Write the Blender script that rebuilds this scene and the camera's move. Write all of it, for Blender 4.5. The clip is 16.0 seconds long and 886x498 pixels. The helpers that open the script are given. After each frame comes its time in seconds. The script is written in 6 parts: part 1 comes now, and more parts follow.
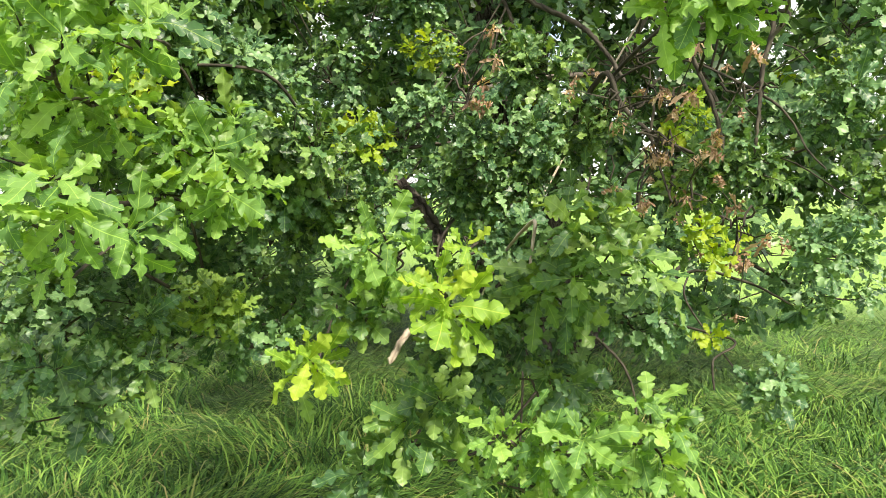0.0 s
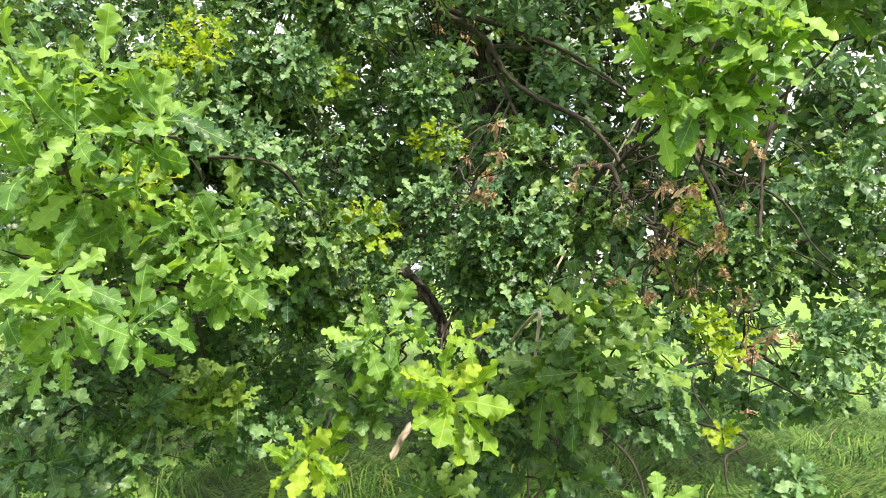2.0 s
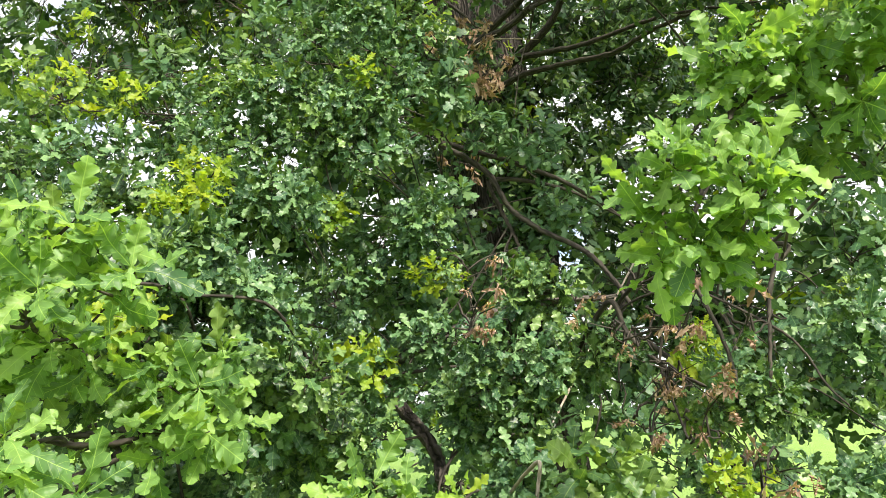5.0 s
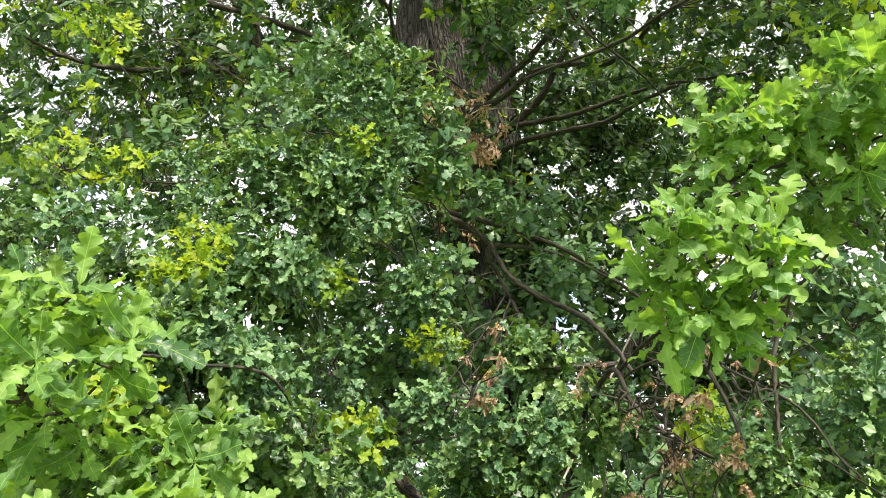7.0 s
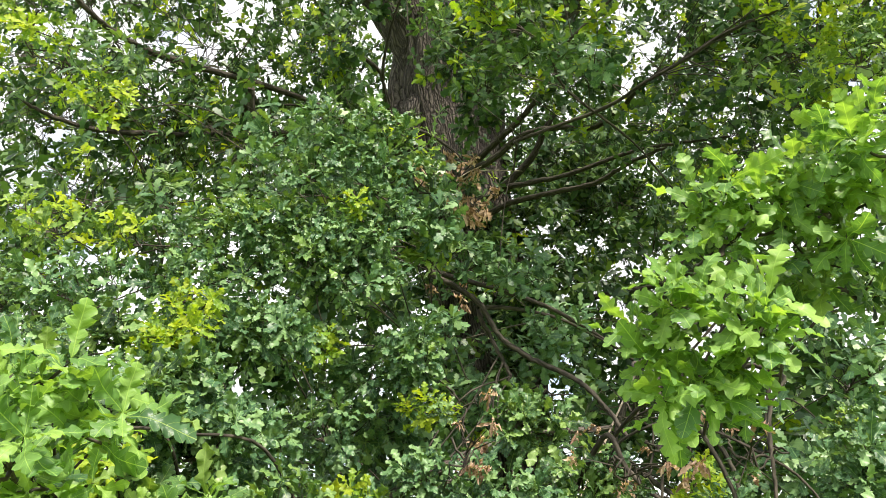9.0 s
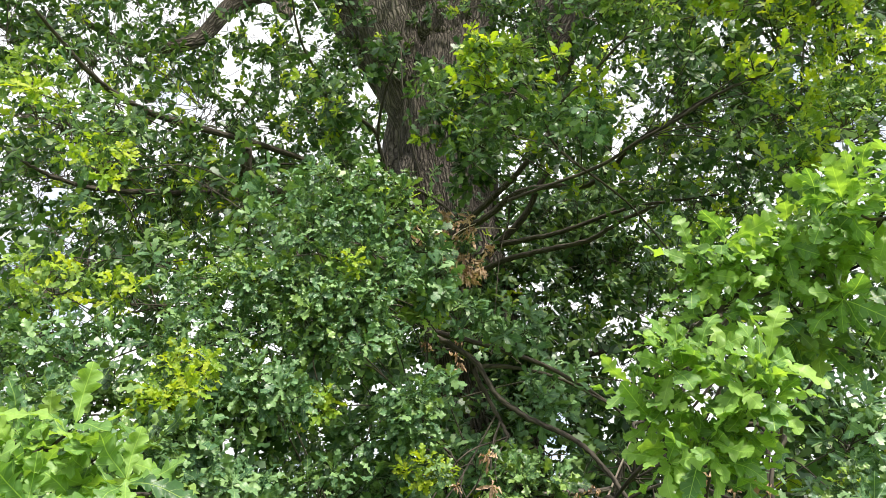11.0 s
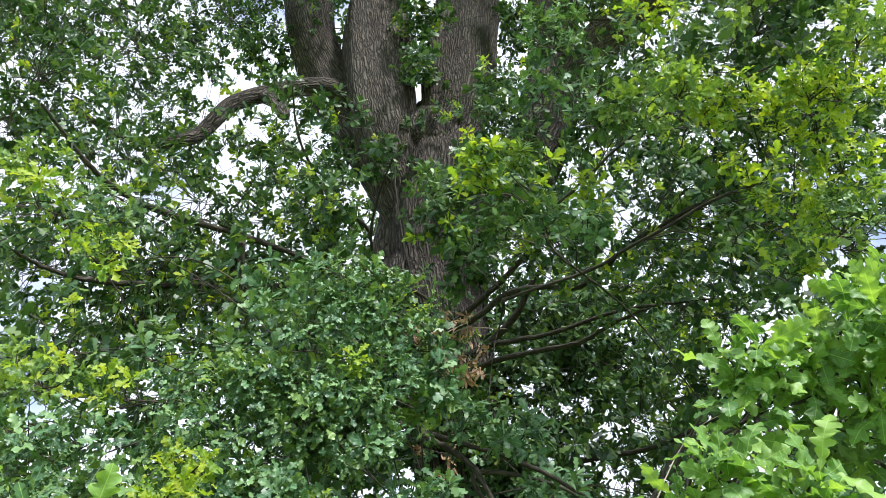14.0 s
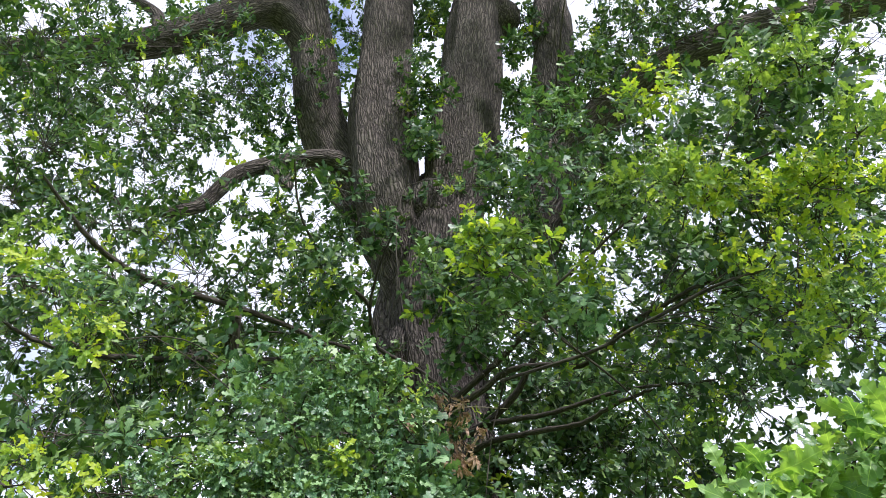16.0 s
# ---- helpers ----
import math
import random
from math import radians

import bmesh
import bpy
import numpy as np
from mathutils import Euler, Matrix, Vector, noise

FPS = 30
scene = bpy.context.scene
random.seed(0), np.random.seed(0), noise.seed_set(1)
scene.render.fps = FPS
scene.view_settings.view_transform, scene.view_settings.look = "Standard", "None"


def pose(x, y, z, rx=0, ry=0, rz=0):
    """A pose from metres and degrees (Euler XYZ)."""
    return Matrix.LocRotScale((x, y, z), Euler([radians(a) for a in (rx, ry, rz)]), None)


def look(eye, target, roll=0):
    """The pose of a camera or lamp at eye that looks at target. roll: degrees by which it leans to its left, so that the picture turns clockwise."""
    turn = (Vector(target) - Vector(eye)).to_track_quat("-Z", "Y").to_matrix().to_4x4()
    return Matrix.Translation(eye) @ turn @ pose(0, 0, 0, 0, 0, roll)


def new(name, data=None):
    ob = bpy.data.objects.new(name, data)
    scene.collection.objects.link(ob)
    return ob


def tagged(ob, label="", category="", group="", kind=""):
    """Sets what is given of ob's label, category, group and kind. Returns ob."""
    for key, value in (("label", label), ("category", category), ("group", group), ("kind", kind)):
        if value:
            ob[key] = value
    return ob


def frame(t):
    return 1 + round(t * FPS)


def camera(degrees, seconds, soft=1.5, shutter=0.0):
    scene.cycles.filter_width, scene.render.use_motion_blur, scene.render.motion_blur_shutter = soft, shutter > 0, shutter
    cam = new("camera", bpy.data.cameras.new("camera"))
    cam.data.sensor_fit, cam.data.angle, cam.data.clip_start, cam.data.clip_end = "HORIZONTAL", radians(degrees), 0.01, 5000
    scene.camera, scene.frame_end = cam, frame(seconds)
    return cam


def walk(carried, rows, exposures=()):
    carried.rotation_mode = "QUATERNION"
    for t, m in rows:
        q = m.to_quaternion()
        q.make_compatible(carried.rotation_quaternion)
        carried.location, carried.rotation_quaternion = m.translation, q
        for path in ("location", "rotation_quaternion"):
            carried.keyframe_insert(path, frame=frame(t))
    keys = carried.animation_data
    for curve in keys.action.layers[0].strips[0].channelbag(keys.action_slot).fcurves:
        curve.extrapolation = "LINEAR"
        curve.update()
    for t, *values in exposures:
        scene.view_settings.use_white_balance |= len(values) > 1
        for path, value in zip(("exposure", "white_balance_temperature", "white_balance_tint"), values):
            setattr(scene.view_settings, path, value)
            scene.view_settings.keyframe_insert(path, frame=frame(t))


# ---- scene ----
cam = camera(64.0, 16.0, soft=0.5)
PATH = [
    (0, (0.000, 0.000, 1.550), (-0.0004, 1.9947, 1.4040), 0.00),
    (0.5, (-0.015, -0.018, 1.558), (-0.0202, 1.9802, 1.4708), -0.50),
    (1, (0.001, -0.003, 1.562), (-0.0086, 1.9973, 1.5381), -0.15),
    (1.5, (0.001, 0.004, 1.566), (-0.0107, 2.0032, 1.6036), -0.17),
    (2, (0.001, 0.006, 1.562), (-0.0134, 2.0038, 1.6549), 0.44),
    (2.5, (-0.003, -0.010, 1.573), (-0.0189, 1.9844, 1.7251), -0.08),
    (3, (0.018, 0.004, 1.581), (-0.0066, 1.9937, 1.7843), 0.17),
    (3.5, (0.012, 0.020, 1.587), (-0.0127, 2.0025, 1.8466), 0.22),
    (4, (0.024, 0.025, 1.594), (-0.0124, 1.9986, 1.9139), 0.30),
    (4.5, (0.029, 0.039, 1.601), (-0.0124, 2.0031, 1.9778), 0.48),
    (5, (0.033, 0.045, 1.602), (-0.0137, 1.9970, 2.0352), 0.59),
    (7.5, (0.017, 0.051, 1.612), (-0.0094, 1.9423, 2.2607), 0.33),
    (8, (0.016, 0.045, 1.616), (-0.0032, 1.9232, 2.3033), 0.30),
    (8.5, (0.013, 0.041, 1.621), (0.0016, 1.9042, 2.3471), 0.15),
    (9, (0.015, 0.041, 1.620), (0.0084, 1.8883, 2.3860), 0.01),
    (11.5, (-0.005, 0.011, 1.622), (0.0172, 1.7731, 2.5683), -0.43),
    (12, (-0.012, -0.010, 1.618), (0.0207, 1.7315, 2.6009), -0.35),
    (12.5, (-0.016, -0.004, 1.634), (0.0228, 1.7155, 2.6555), 0.09),
    (13, (0.001, 0.015, 1.619), (0.0381, 1.7045, 2.6879), 0.07),
    (13.5, (-0.048, 0.030, 1.634), (0.0048, 1.6932, 2.7439), 0.03),
    (14, (-0.066, 0.047, 1.632), (-0.0083, 1.6836, 2.7804), 0.06),
    (14.5, (-0.057, 0.063, 1.651), (0.0004, 1.6696, 2.8401), 0.60),
    (15, (-0.062, 0.066, 1.672), (-0.0067, 1.6427, 2.9018), 0.85),
    (15.5, (-0.052, 0.064, 1.689), (-0.0028, 1.6121, 2.9541), 1.18),
    (16, (-0.034, 0.058, 1.724), (0.0075, 1.5791, 3.0218), 1.08),
]
walk(cam, [(t, look(eye, target, roll)) for t, eye, target, roll in PATH], [(0.0, 1.04, 7300, 9), (5.0, 1.00, 6850, 12), (9.0, 1.00, 6950, 13), (11.3, 0.92, 6700, 13), (12.6, 0.82, 6200, 12), (16.0, 0.76, 5950, 23)])

# ---- sky and light ----
SUN_EL, SUN_AZ = 54.0, 148.0
GAP_WAY = (-0.202, 0.530, 0.824)  # where the clouds part
world = bpy.data.worlds.new("sky")
scene.world = world
world.use_nodes = True
wn, wl = world.node_tree.nodes, world.node_tree.links
wn.clear()
w_out = wn.new("ShaderNodeOutputWorld")
w_sky = wn.new("ShaderNodeTexSky")
w_sky.sky_type, w_sky.sun_disc = "NISHITA", False
w_sky.sun_elevation, w_sky.sun_rotation = radians(SUN_EL), radians(SUN_AZ)
w_bg = wn.new("ShaderNodeBackground")
w_bg.inputs["Strength"].default_value = 0.14
w_cloud = wn.new("ShaderNodeBackground")
w_cloud.inputs["Color"].default_value = (0.88, 0.94, 1.0, 1)
w_cloud.inputs["Strength"].default_value = 0.88
w_co = wn.new("ShaderNodeTexCoord")
w_no = wn.new("ShaderNodeTexNoise")
w_no.inputs["Scale"].default_value, w_no.inputs["Detail"].default_value = 2.3, 6.0
w_ramp = wn.new("ShaderNodeValToRGB")
w_ramp.color_ramp.elements[0].position, w_ramp.color_ramp.elements[1].position = 0.36, 0.47
w_mix = wn.new("ShaderNodeMixShader")
wl.new(w_co.outputs["Generated"], w_no.inputs["Vector"])
w_dot = wn.new("ShaderNodeVectorMath"); w_dot.operation = "DOT_PRODUCT"
w_dot.inputs[1].default_value = GAP_WAY
wl.new(w_co.outputs["Generated"], w_dot.inputs[0])
w_gap = wn.new("ShaderNodeMapRange")
w_gap.inputs["From Min"].default_value, w_gap.inputs["From Max"].default_value = 0.988, 0.999
w_gap.inputs["To Min"].default_value, w_gap.inputs["To Max"].default_value = 0.0, 0.22
wl.new(w_dot.outputs["Value"], w_gap.inputs["Value"])
w_sub = wn.new("ShaderNodeMath"); w_sub.operation = "SUBTRACT"
wl.new(w_no.outputs["Fac"], w_sub.inputs[0]); wl.new(w_gap.outputs["Result"], w_sub.inputs[1])
wl.new(w_sub.outputs[0], w_ramp.inputs["Fac"])
wl.new(w_ramp.outputs["Color"], w_mix.inputs["Fac"])
wl.new(w_sky.outputs["Color"], w_bg.inputs["Color"])
wl.new(w_bg.outputs[0], w_mix.inputs[1])
wl.new(w_cloud.outputs[0], w_mix.inputs[2])
wl.new(w_mix.outputs[0], w_out.inputs["Surface"])

sun = new("sun", bpy.data.lights.new("sun", "SUN"))
sun.data.energy, sun.data.angle, sun.data.color = 4.8, radians(7), (1.0, 0.96, 0.88)
az, el = radians(SUN_AZ), radians(SUN_EL)
sun.matrix_world = look((0, 0, 30), (-math.sin(az) * math.cos(el), -math.cos(az) * math.cos(el), 30 - math.sin(el)))

# ---- materials ----
def material(name):
    m = bpy.data.materials.new(name)
    m.use_nodes = True
    m.node_tree.nodes.clear()
    return m, m.node_tree.nodes, m.node_tree.links


def ramp(nodes, stops):
    r = nodes.new("ShaderNodeValToRGB")
    els = r.color_ramp.elements
    while len(els) < len(stops):
        els.new(0.5)
    for e, (p, c) in zip(els, stops):
        e.position, e.color = p, (*c, 1)
    return r


def leaf_material(name, low, mid, high, veins=False, gloss=0.42, through_light=0.35, by_object=False, shine=0.28):
    """A leaf: waxy above, paler below, light shining through; each leaf a tone of its own."""
    m, n, l = material(name)
    out = n.new("ShaderNodeOutputMaterial")
    geo = n.new("ShaderNodeNewGeometry")
    tone = ramp(n, [(0.0, low), (0.5, mid), (1.0, high)])
    if by_object:
        info = n.new("ShaderNodeObjectInfo")
        pick = info.outputs["Random"]
    else:
        pick = geo.outputs["Random Per Island"]
    l.new(pick, tone.inputs["Fac"])
    noise_tex = n.new("ShaderNodeTexNoise")
    co = n.new("ShaderNodeTexCoord")
    l.new(co.outputs["Object"], noise_tex.inputs["Vector"])
    noise_tex.inputs["Scale"].default_value, noise_tex.inputs["Detail"].default_value = (4.0 if by_object else 45.0 if veins else 3.0), 3.0
    var = n.new("ShaderNodeHueSaturation")
    mr = n.new("ShaderNodeMapRange")
    mr.inputs["To Min"].default_value, mr.inputs["To Max"].default_value = 0.62, 1.4
    l.new(noise_tex.outputs["Fac"], mr.inputs["Value"])
    l.new(mr.outputs["Result"], var.inputs["Value"])
    l.new(tone.outputs["Color"], var.inputs["Color"])
    colour = var.outputs["Color"]
    bsdf = n.new("ShaderNodeBsdfPrincipled")
    bsdf.inputs["Roughness"].default_value = gloss
    bsdf.inputs["Specular IOR Level"].default_value = shine
    trans = n.new("ShaderNodeBsdfTranslucent")
    if veins:
        uv = n.new("ShaderNodeUVMap")
        sep = n.new("ShaderNodeSeparateXYZ")
        l.new(uv.outputs["UV"], sep.inputs["Vector"])
        au = n.new("ShaderNodeMath"); au.operation = "ABSOLUTE"
        l.new(sep.outputs["X"], au.inputs[0])
        rib = n.new("ShaderNodeMapRange")
        rib.inputs["From Min"].default_value, rib.inputs["From Max"].default_value = 0.003, 0.009
        rib.inputs["To Min"].default_value, rib.inputs["To Max"].default_value = 0.9, 0.0
        l.new(au.outputs[0], rib.inputs["Value"])
        slant = n.new("ShaderNodeMath"); slant.operation = "MULTIPLY_ADD"
        slant.inputs[1].default_value = -0.9
        l.new(au.outputs[0], slant.inputs[0]); l.new(sep.outputs["Y"], slant.inputs[2])
        saw = n.new("ShaderNodeMath"); saw.operation = "PINGPONG"; saw.inputs[1].default_value = 0.062
        l.new(slant.outputs[0], saw.inputs[0])
        side = n.new("ShaderNodeMapRange")
        side.inputs["From Min"].default_value, side.inputs["From Max"].default_value = 0.001, 0.006
        side.inputs["To Min"].default_value, side.inputs["To Max"].default_value = 0.5, 0.0
        l.new(saw.outputs[0], side.inputs["Value"])
        mx = n.new("ShaderNodeMath"); mx.operation = "MAXIMUM"
        l.new(rib.outputs["Result"], mx.inputs[0]); l.new(side.outputs["Result"], mx.inputs[1])
        vein = n.new("ShaderNodeMix"); vein.data_type = "RGBA"
        l.new(mx.outputs[0], vein.inputs[0]); l.new(colour, vein.inputs[6])
        vein.inputs[7].default_value = (high[0] * 1.1 + 0.05, high[1] * 1.1 + 0.05, high[2] + 0.03, 1)
        colour = vein.outputs[2]
        bump = n.new("ShaderNodeBump")
        bump.inputs["Strength"].default_value, bump.inputs["Distance"].default_value = 0.3, 0.004 if by_object else 0.0012
        puff = n.new("ShaderNodeTexNoise")
        puff.inputs["Scale"].default_value, puff.inputs["Detail"].default_value = 9.0, 2.0
        l.new(uv.outputs["UV"], puff.inputs["Vector"])
        high_low = n.new("ShaderNodeMath"); high_low.operation = "MULTIPLY_ADD"; high_low.inputs[1].default_value = -0.35
        l.new(mx.outputs[0], high_low.inputs[0]); l.new(puff.outputs["Fac"], high_low.inputs[2])
        l.new(high_low.outputs[0], bump.inputs["Height"])
        l.new(bump.outputs["Normal"], bsdf.inputs["Normal"])
    l.new(colour, bsdf.inputs["Base Color"])
    warm = n.new("ShaderNodeMix"); warm.data_type = "RGBA"; warm.blend_type = "MULTIPLY"
    warm.inputs[0].default_value = 1.0
    l.new(colour, warm.inputs[6]); warm.inputs[7].default_value = (1.8, 1.75, 0.65, 1)
    l.new(warm.outputs[2], trans.inputs["Color"])
    mix = n.new("ShaderNodeMixShader")
    mix.inputs["Fac"].default_value = through_light
    l.new(bsdf.outputs[0], mix.inputs[1]); l.new(trans.outputs[0], mix.inputs[2])
    l.new(mix.outputs[0], out.inputs["Surface"])
    return m


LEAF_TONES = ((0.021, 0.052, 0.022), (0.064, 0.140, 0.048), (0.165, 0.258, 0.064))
# LEAF_TONES darkened: the deep crown's shade put into the leaf colour
SHADED_INNER_TONES = ((0.017, 0.042, 0.019), (0.048, 0.108, 0.038), (0.128, 0.208, 0.052))
YOUNG_TONES = ((0.125, 0.235, 0.030), (0.205, 0.30, 0.027), (0.29, 0.35, 0.030))
DEAD_TONES = ((0.19, 0.115, 0.085), (0.36, 0.24, 0.18), (0.56, 0.41, 0.33))
MAT_LEAF = leaf_material("oak_leaf", *SHADED_INNER_TONES, gloss=0.42, through_light=0.16)
MAT_YOUNG = leaf_material("young_oak_leaf", *YOUNG_TONES, gloss=0.5, through_light=0.4)
MAT_DEAD = leaf_material("withered_oak_leaf", *DEAD_TONES, gloss=0.8, through_light=0.2)
# fresh leaves, their base colour also raised to look sunlit
MAT_FRESH_LIT_VEINED = leaf_material("veined_fresh_sunlit_oak_leaf", (0.060, 0.124, 0.038), (0.126, 0.215, 0.050), (0.215, 0.305, 0.060), veins=True, gloss=0.44, through_light=0.32)
MAT_LEAF_VEINED = leaf_material("veined_oak_leaf", *LEAF_TONES, veins=True, gloss=0.40, through_light=0.20, shine=0.38)
MAT_YOUNG_VEINED = leaf_material("veined_young_oak_leaf", *YOUNG_TONES, veins=True, gloss=0.45, through_light=0.4)
MAT_BLUE_VEINED = leaf_material("veined_dark_oak_leaf", (0.027, 0.073, 0.034), (0.072, 0.156, 0.068), (0.155, 0.258, 0.100), veins=True, gloss=0.40, through_light=0.18, shine=0.32)
MAT_NEAR = leaf_material("near_oak_leaf", (0.048, 0.115, 0.042), (0.098, 0.188, 0.056), (0.185, 0.28, 0.066), veins=True, by_object=True, gloss=0.40, shine=0.42)
MAT_NEAR_YOUNG = leaf_material("near_young_oak_leaf", (0.135, 0.25, 0.034), (0.20, 0.32, 0.038), (0.30, 0.39, 0.050), veins=True, by_object=True, gloss=0.5, through_light=0.4)
# fresh near leaves; sun and backlight brightened into the base colour
MAT_NEAR_FRESH_LIT = leaf_material("fresh_sunlit_oak_leaf", (0.075, 0.165, 0.050), (0.145, 0.268, 0.068), (0.235, 0.37, 0.085), veins=True, by_object=True, gloss=0.44, through_light=0.38)
MAT_NEAR_DARK = leaf_material("near_dark_oak_leaf", (0.022, 0.062, 0.026), (0.055, 0.122, 0.050), (0.115, 0.195, 0.064), veins=True, by_object=True, gloss=0.36, through_light=0.2, shine=0.5)


def bark_material(name, dark, pale, ridge, depth=0.03):
    """Ridged bark; the vector attribute 'grain' runs round and along each limb."""
    m, n, l = material(name)
    out = n.new("ShaderNodeOutputMaterial")
    bsdf = n.new("ShaderNodeBsdfPrincipled")
    bsdf.inputs["Roughness"].default_value = 0.92
    bsdf.inputs["Specular IOR Level"].default_value = 0.2
    at = n.new("ShaderNodeAttribute"); at.attribute_name = "grain"
    warp = n.new("ShaderNodeTexNoise"); warp.inputs["Scale"].default_value, warp.inputs["Detail"].default_value = 7.0, 3.0
    l.new(at.outputs["Vector"], warp.inputs["Vector"])
    add = n.new("ShaderNodeVectorMath"); add.operation = "MULTIPLY_ADD"
    add.inputs[1].default_value = (0.07, 0.07, 0.20)
    l.new(warp.outputs["Color"], add.inputs[0]); l.new(at.outputs["Vector"], add.inputs[2])
    heights = []
    mp = n.new("ShaderNodeMapping"); mp.inputs["Scale"].default_value = (ridge * 1.15, ridge * 1.15, ridge * 0.10)
    l.new(add.outputs[0], mp.inputs["Vector"])
    plates = n.new("ShaderNodeTexVoronoi"); plates.feature = "DISTANCE_TO_EDGE"
    plates.inputs["Scale"].default_value, plates.inputs["Randomness"].default_value = 1.0, 0.95
    l.new(mp.outputs[0], plates.inputs["Vector"])
    crack = n.new("ShaderNodeMapRange"); crack.inputs["From Min"].default_value, crack.inputs["From Max"].default_value = 0.0, 0.34
    l.new(plates.outputs["Distance"], crack.inputs["Value"])
    mp = n.new("ShaderNodeMapping"); mp.inputs["Scale"].default_value = (ridge * 3.2, ridge * 3.2, ridge * 0.7)
    l.new(add.outputs[0], mp.inputs["Vector"])
    fine = n.new("ShaderNodeTexNoise"); fine.inputs["Scale"].default_value, fine.inputs["Detail"].default_value = 1.0, 4.0
    l.new(mp.outputs[0], fine.inputs["Vector"])
    heights += [crack.outputs["Result"], fine.outputs["Fac"]]
    mul = n.new("ShaderNodeMath"); mul.operation = "MULTIPLY_ADD"; mul.inputs[1].default_value = 0.42
    half = n.new("ShaderNodeMath"); half.operation = "MULTIPLY"; half.inputs[1].default_value = 0.60
    l.new(heights[0], half.inputs[0]); l.new(heights[1], mul.inputs[0]); l.new(half.outputs[0], mul.inputs[2])
    col = ramp(n, [(0.14, dark), (0.42, tuple((a * 0.55 + b * 0.45) for a, b in zip(dark, pale))), (0.95, pale)])
    l.new(mul.outputs[0], col.inputs["Fac"])
    big = n.new("ShaderNodeTexNoise"); big.inputs["Scale"].default_value, big.inputs["Detail"].default_value = 1.3, 4.0
    l.new(at.outputs["Vector"], big.inputs["Vector"])
    stain = ramp(n, [(0.30, (0.80, 0.78, 0.75)), (0.52, (1.0, 0.98, 0.96)), (0.72, (0.94, 0.98, 0.90))])
    l.new(big.outputs["Fac"], stain.inputs["Fac"])
    mx = n.new("ShaderNodeMix"); mx.data_type = "RGBA"; mx.blend_type = "MULTIPLY"; mx.inputs[0].default_value = 1.0
    l.new(col.outputs["Color"], mx.inputs[6]); l.new(stain.outputs["Color"], mx.inputs[7])
    l.new(mx.outputs[2], bsdf.inputs["Base Color"])
    bump = n.new("ShaderNodeBump"); bump.inputs["Strength"].default_value, bump.inputs["Distance"].default_value = 1.0, depth
    l.new(mul.outputs[0], bump.inputs["Height"]); l.new(bump.outputs["Normal"], bsdf.inputs["Normal"])
    l.new(bsdf.outputs[0], out.inputs["Surface"])
    return m


MAT_BARK = bark_material("oak_bark", (0.010, 0.008, 0.007), (0.152, 0.132, 0.116), 25.0, 0.05)
MAT_TWIG = bark_material("twig_bark", (0.020, 0.018, 0.015), (0.090, 0.078, 0.064), 45.0, 0.004)
MAT_BARE = bark_material("bare_twig", (0.25, 0.20, 0.16), (0.50, 0.44, 0.37), 45.0, 0.004)


def grass_material():
    m, n, l = material("long_grass")
    out = n.new("ShaderNodeOutputMaterial")
    geo = n.new("ShaderNodeNewGeometry")
    tone = ramp(n, [(0.0, (0.012, 0.042, 0.012)), (0.5, (0.080, 0.190, 0.038)), (0.93, (0.24, 0.39, 0.080)), (0.99, (0.32, 0.29, 0.12))])
    l.new(geo.outputs["Random Per Island"], tone.inputs["Fac"])
    big = n.new("ShaderNodeTexNoise"); big.inputs["Scale"].default_value = 1.1
    l.new(geo.outputs["Position"], big.inputs["Vector"])
    var = n.new("ShaderNodeHueSaturation")
    mr = n.new("ShaderNodeMapRange"); mr.inputs["To Min"].default_value, mr.inputs["To Max"].default_value = 0.75, 1.3
    l.new(big.outputs["Fac"], mr.inputs["Value"]); l.new(mr.outputs["Result"], var.inputs["Value"])
    l.new(tone.outputs["Color"], var.inputs["Color"])
    b = n.new("ShaderNodeBsdfPrincipled"); b.inputs["Roughness"].default_value = 0.55
    b.inputs["Specular IOR Level"].default_value = 0.16
    t = n.new("ShaderNodeBsdfTranslucent")
    l.new(var.outputs["Color"], b.inputs["Base Color"]); l.new(var.outputs["Color"], t.inputs["Color"])
    mix = n.new("ShaderNodeMixShader"); mix.inputs["Fac"].default_value = 0.22
    l.new(b.outputs[0], mix.inputs[1]); l.new(t.outputs[0], mix.inputs[2]); l.new(mix.outputs[0], out.inputs["Surface"])
    return m


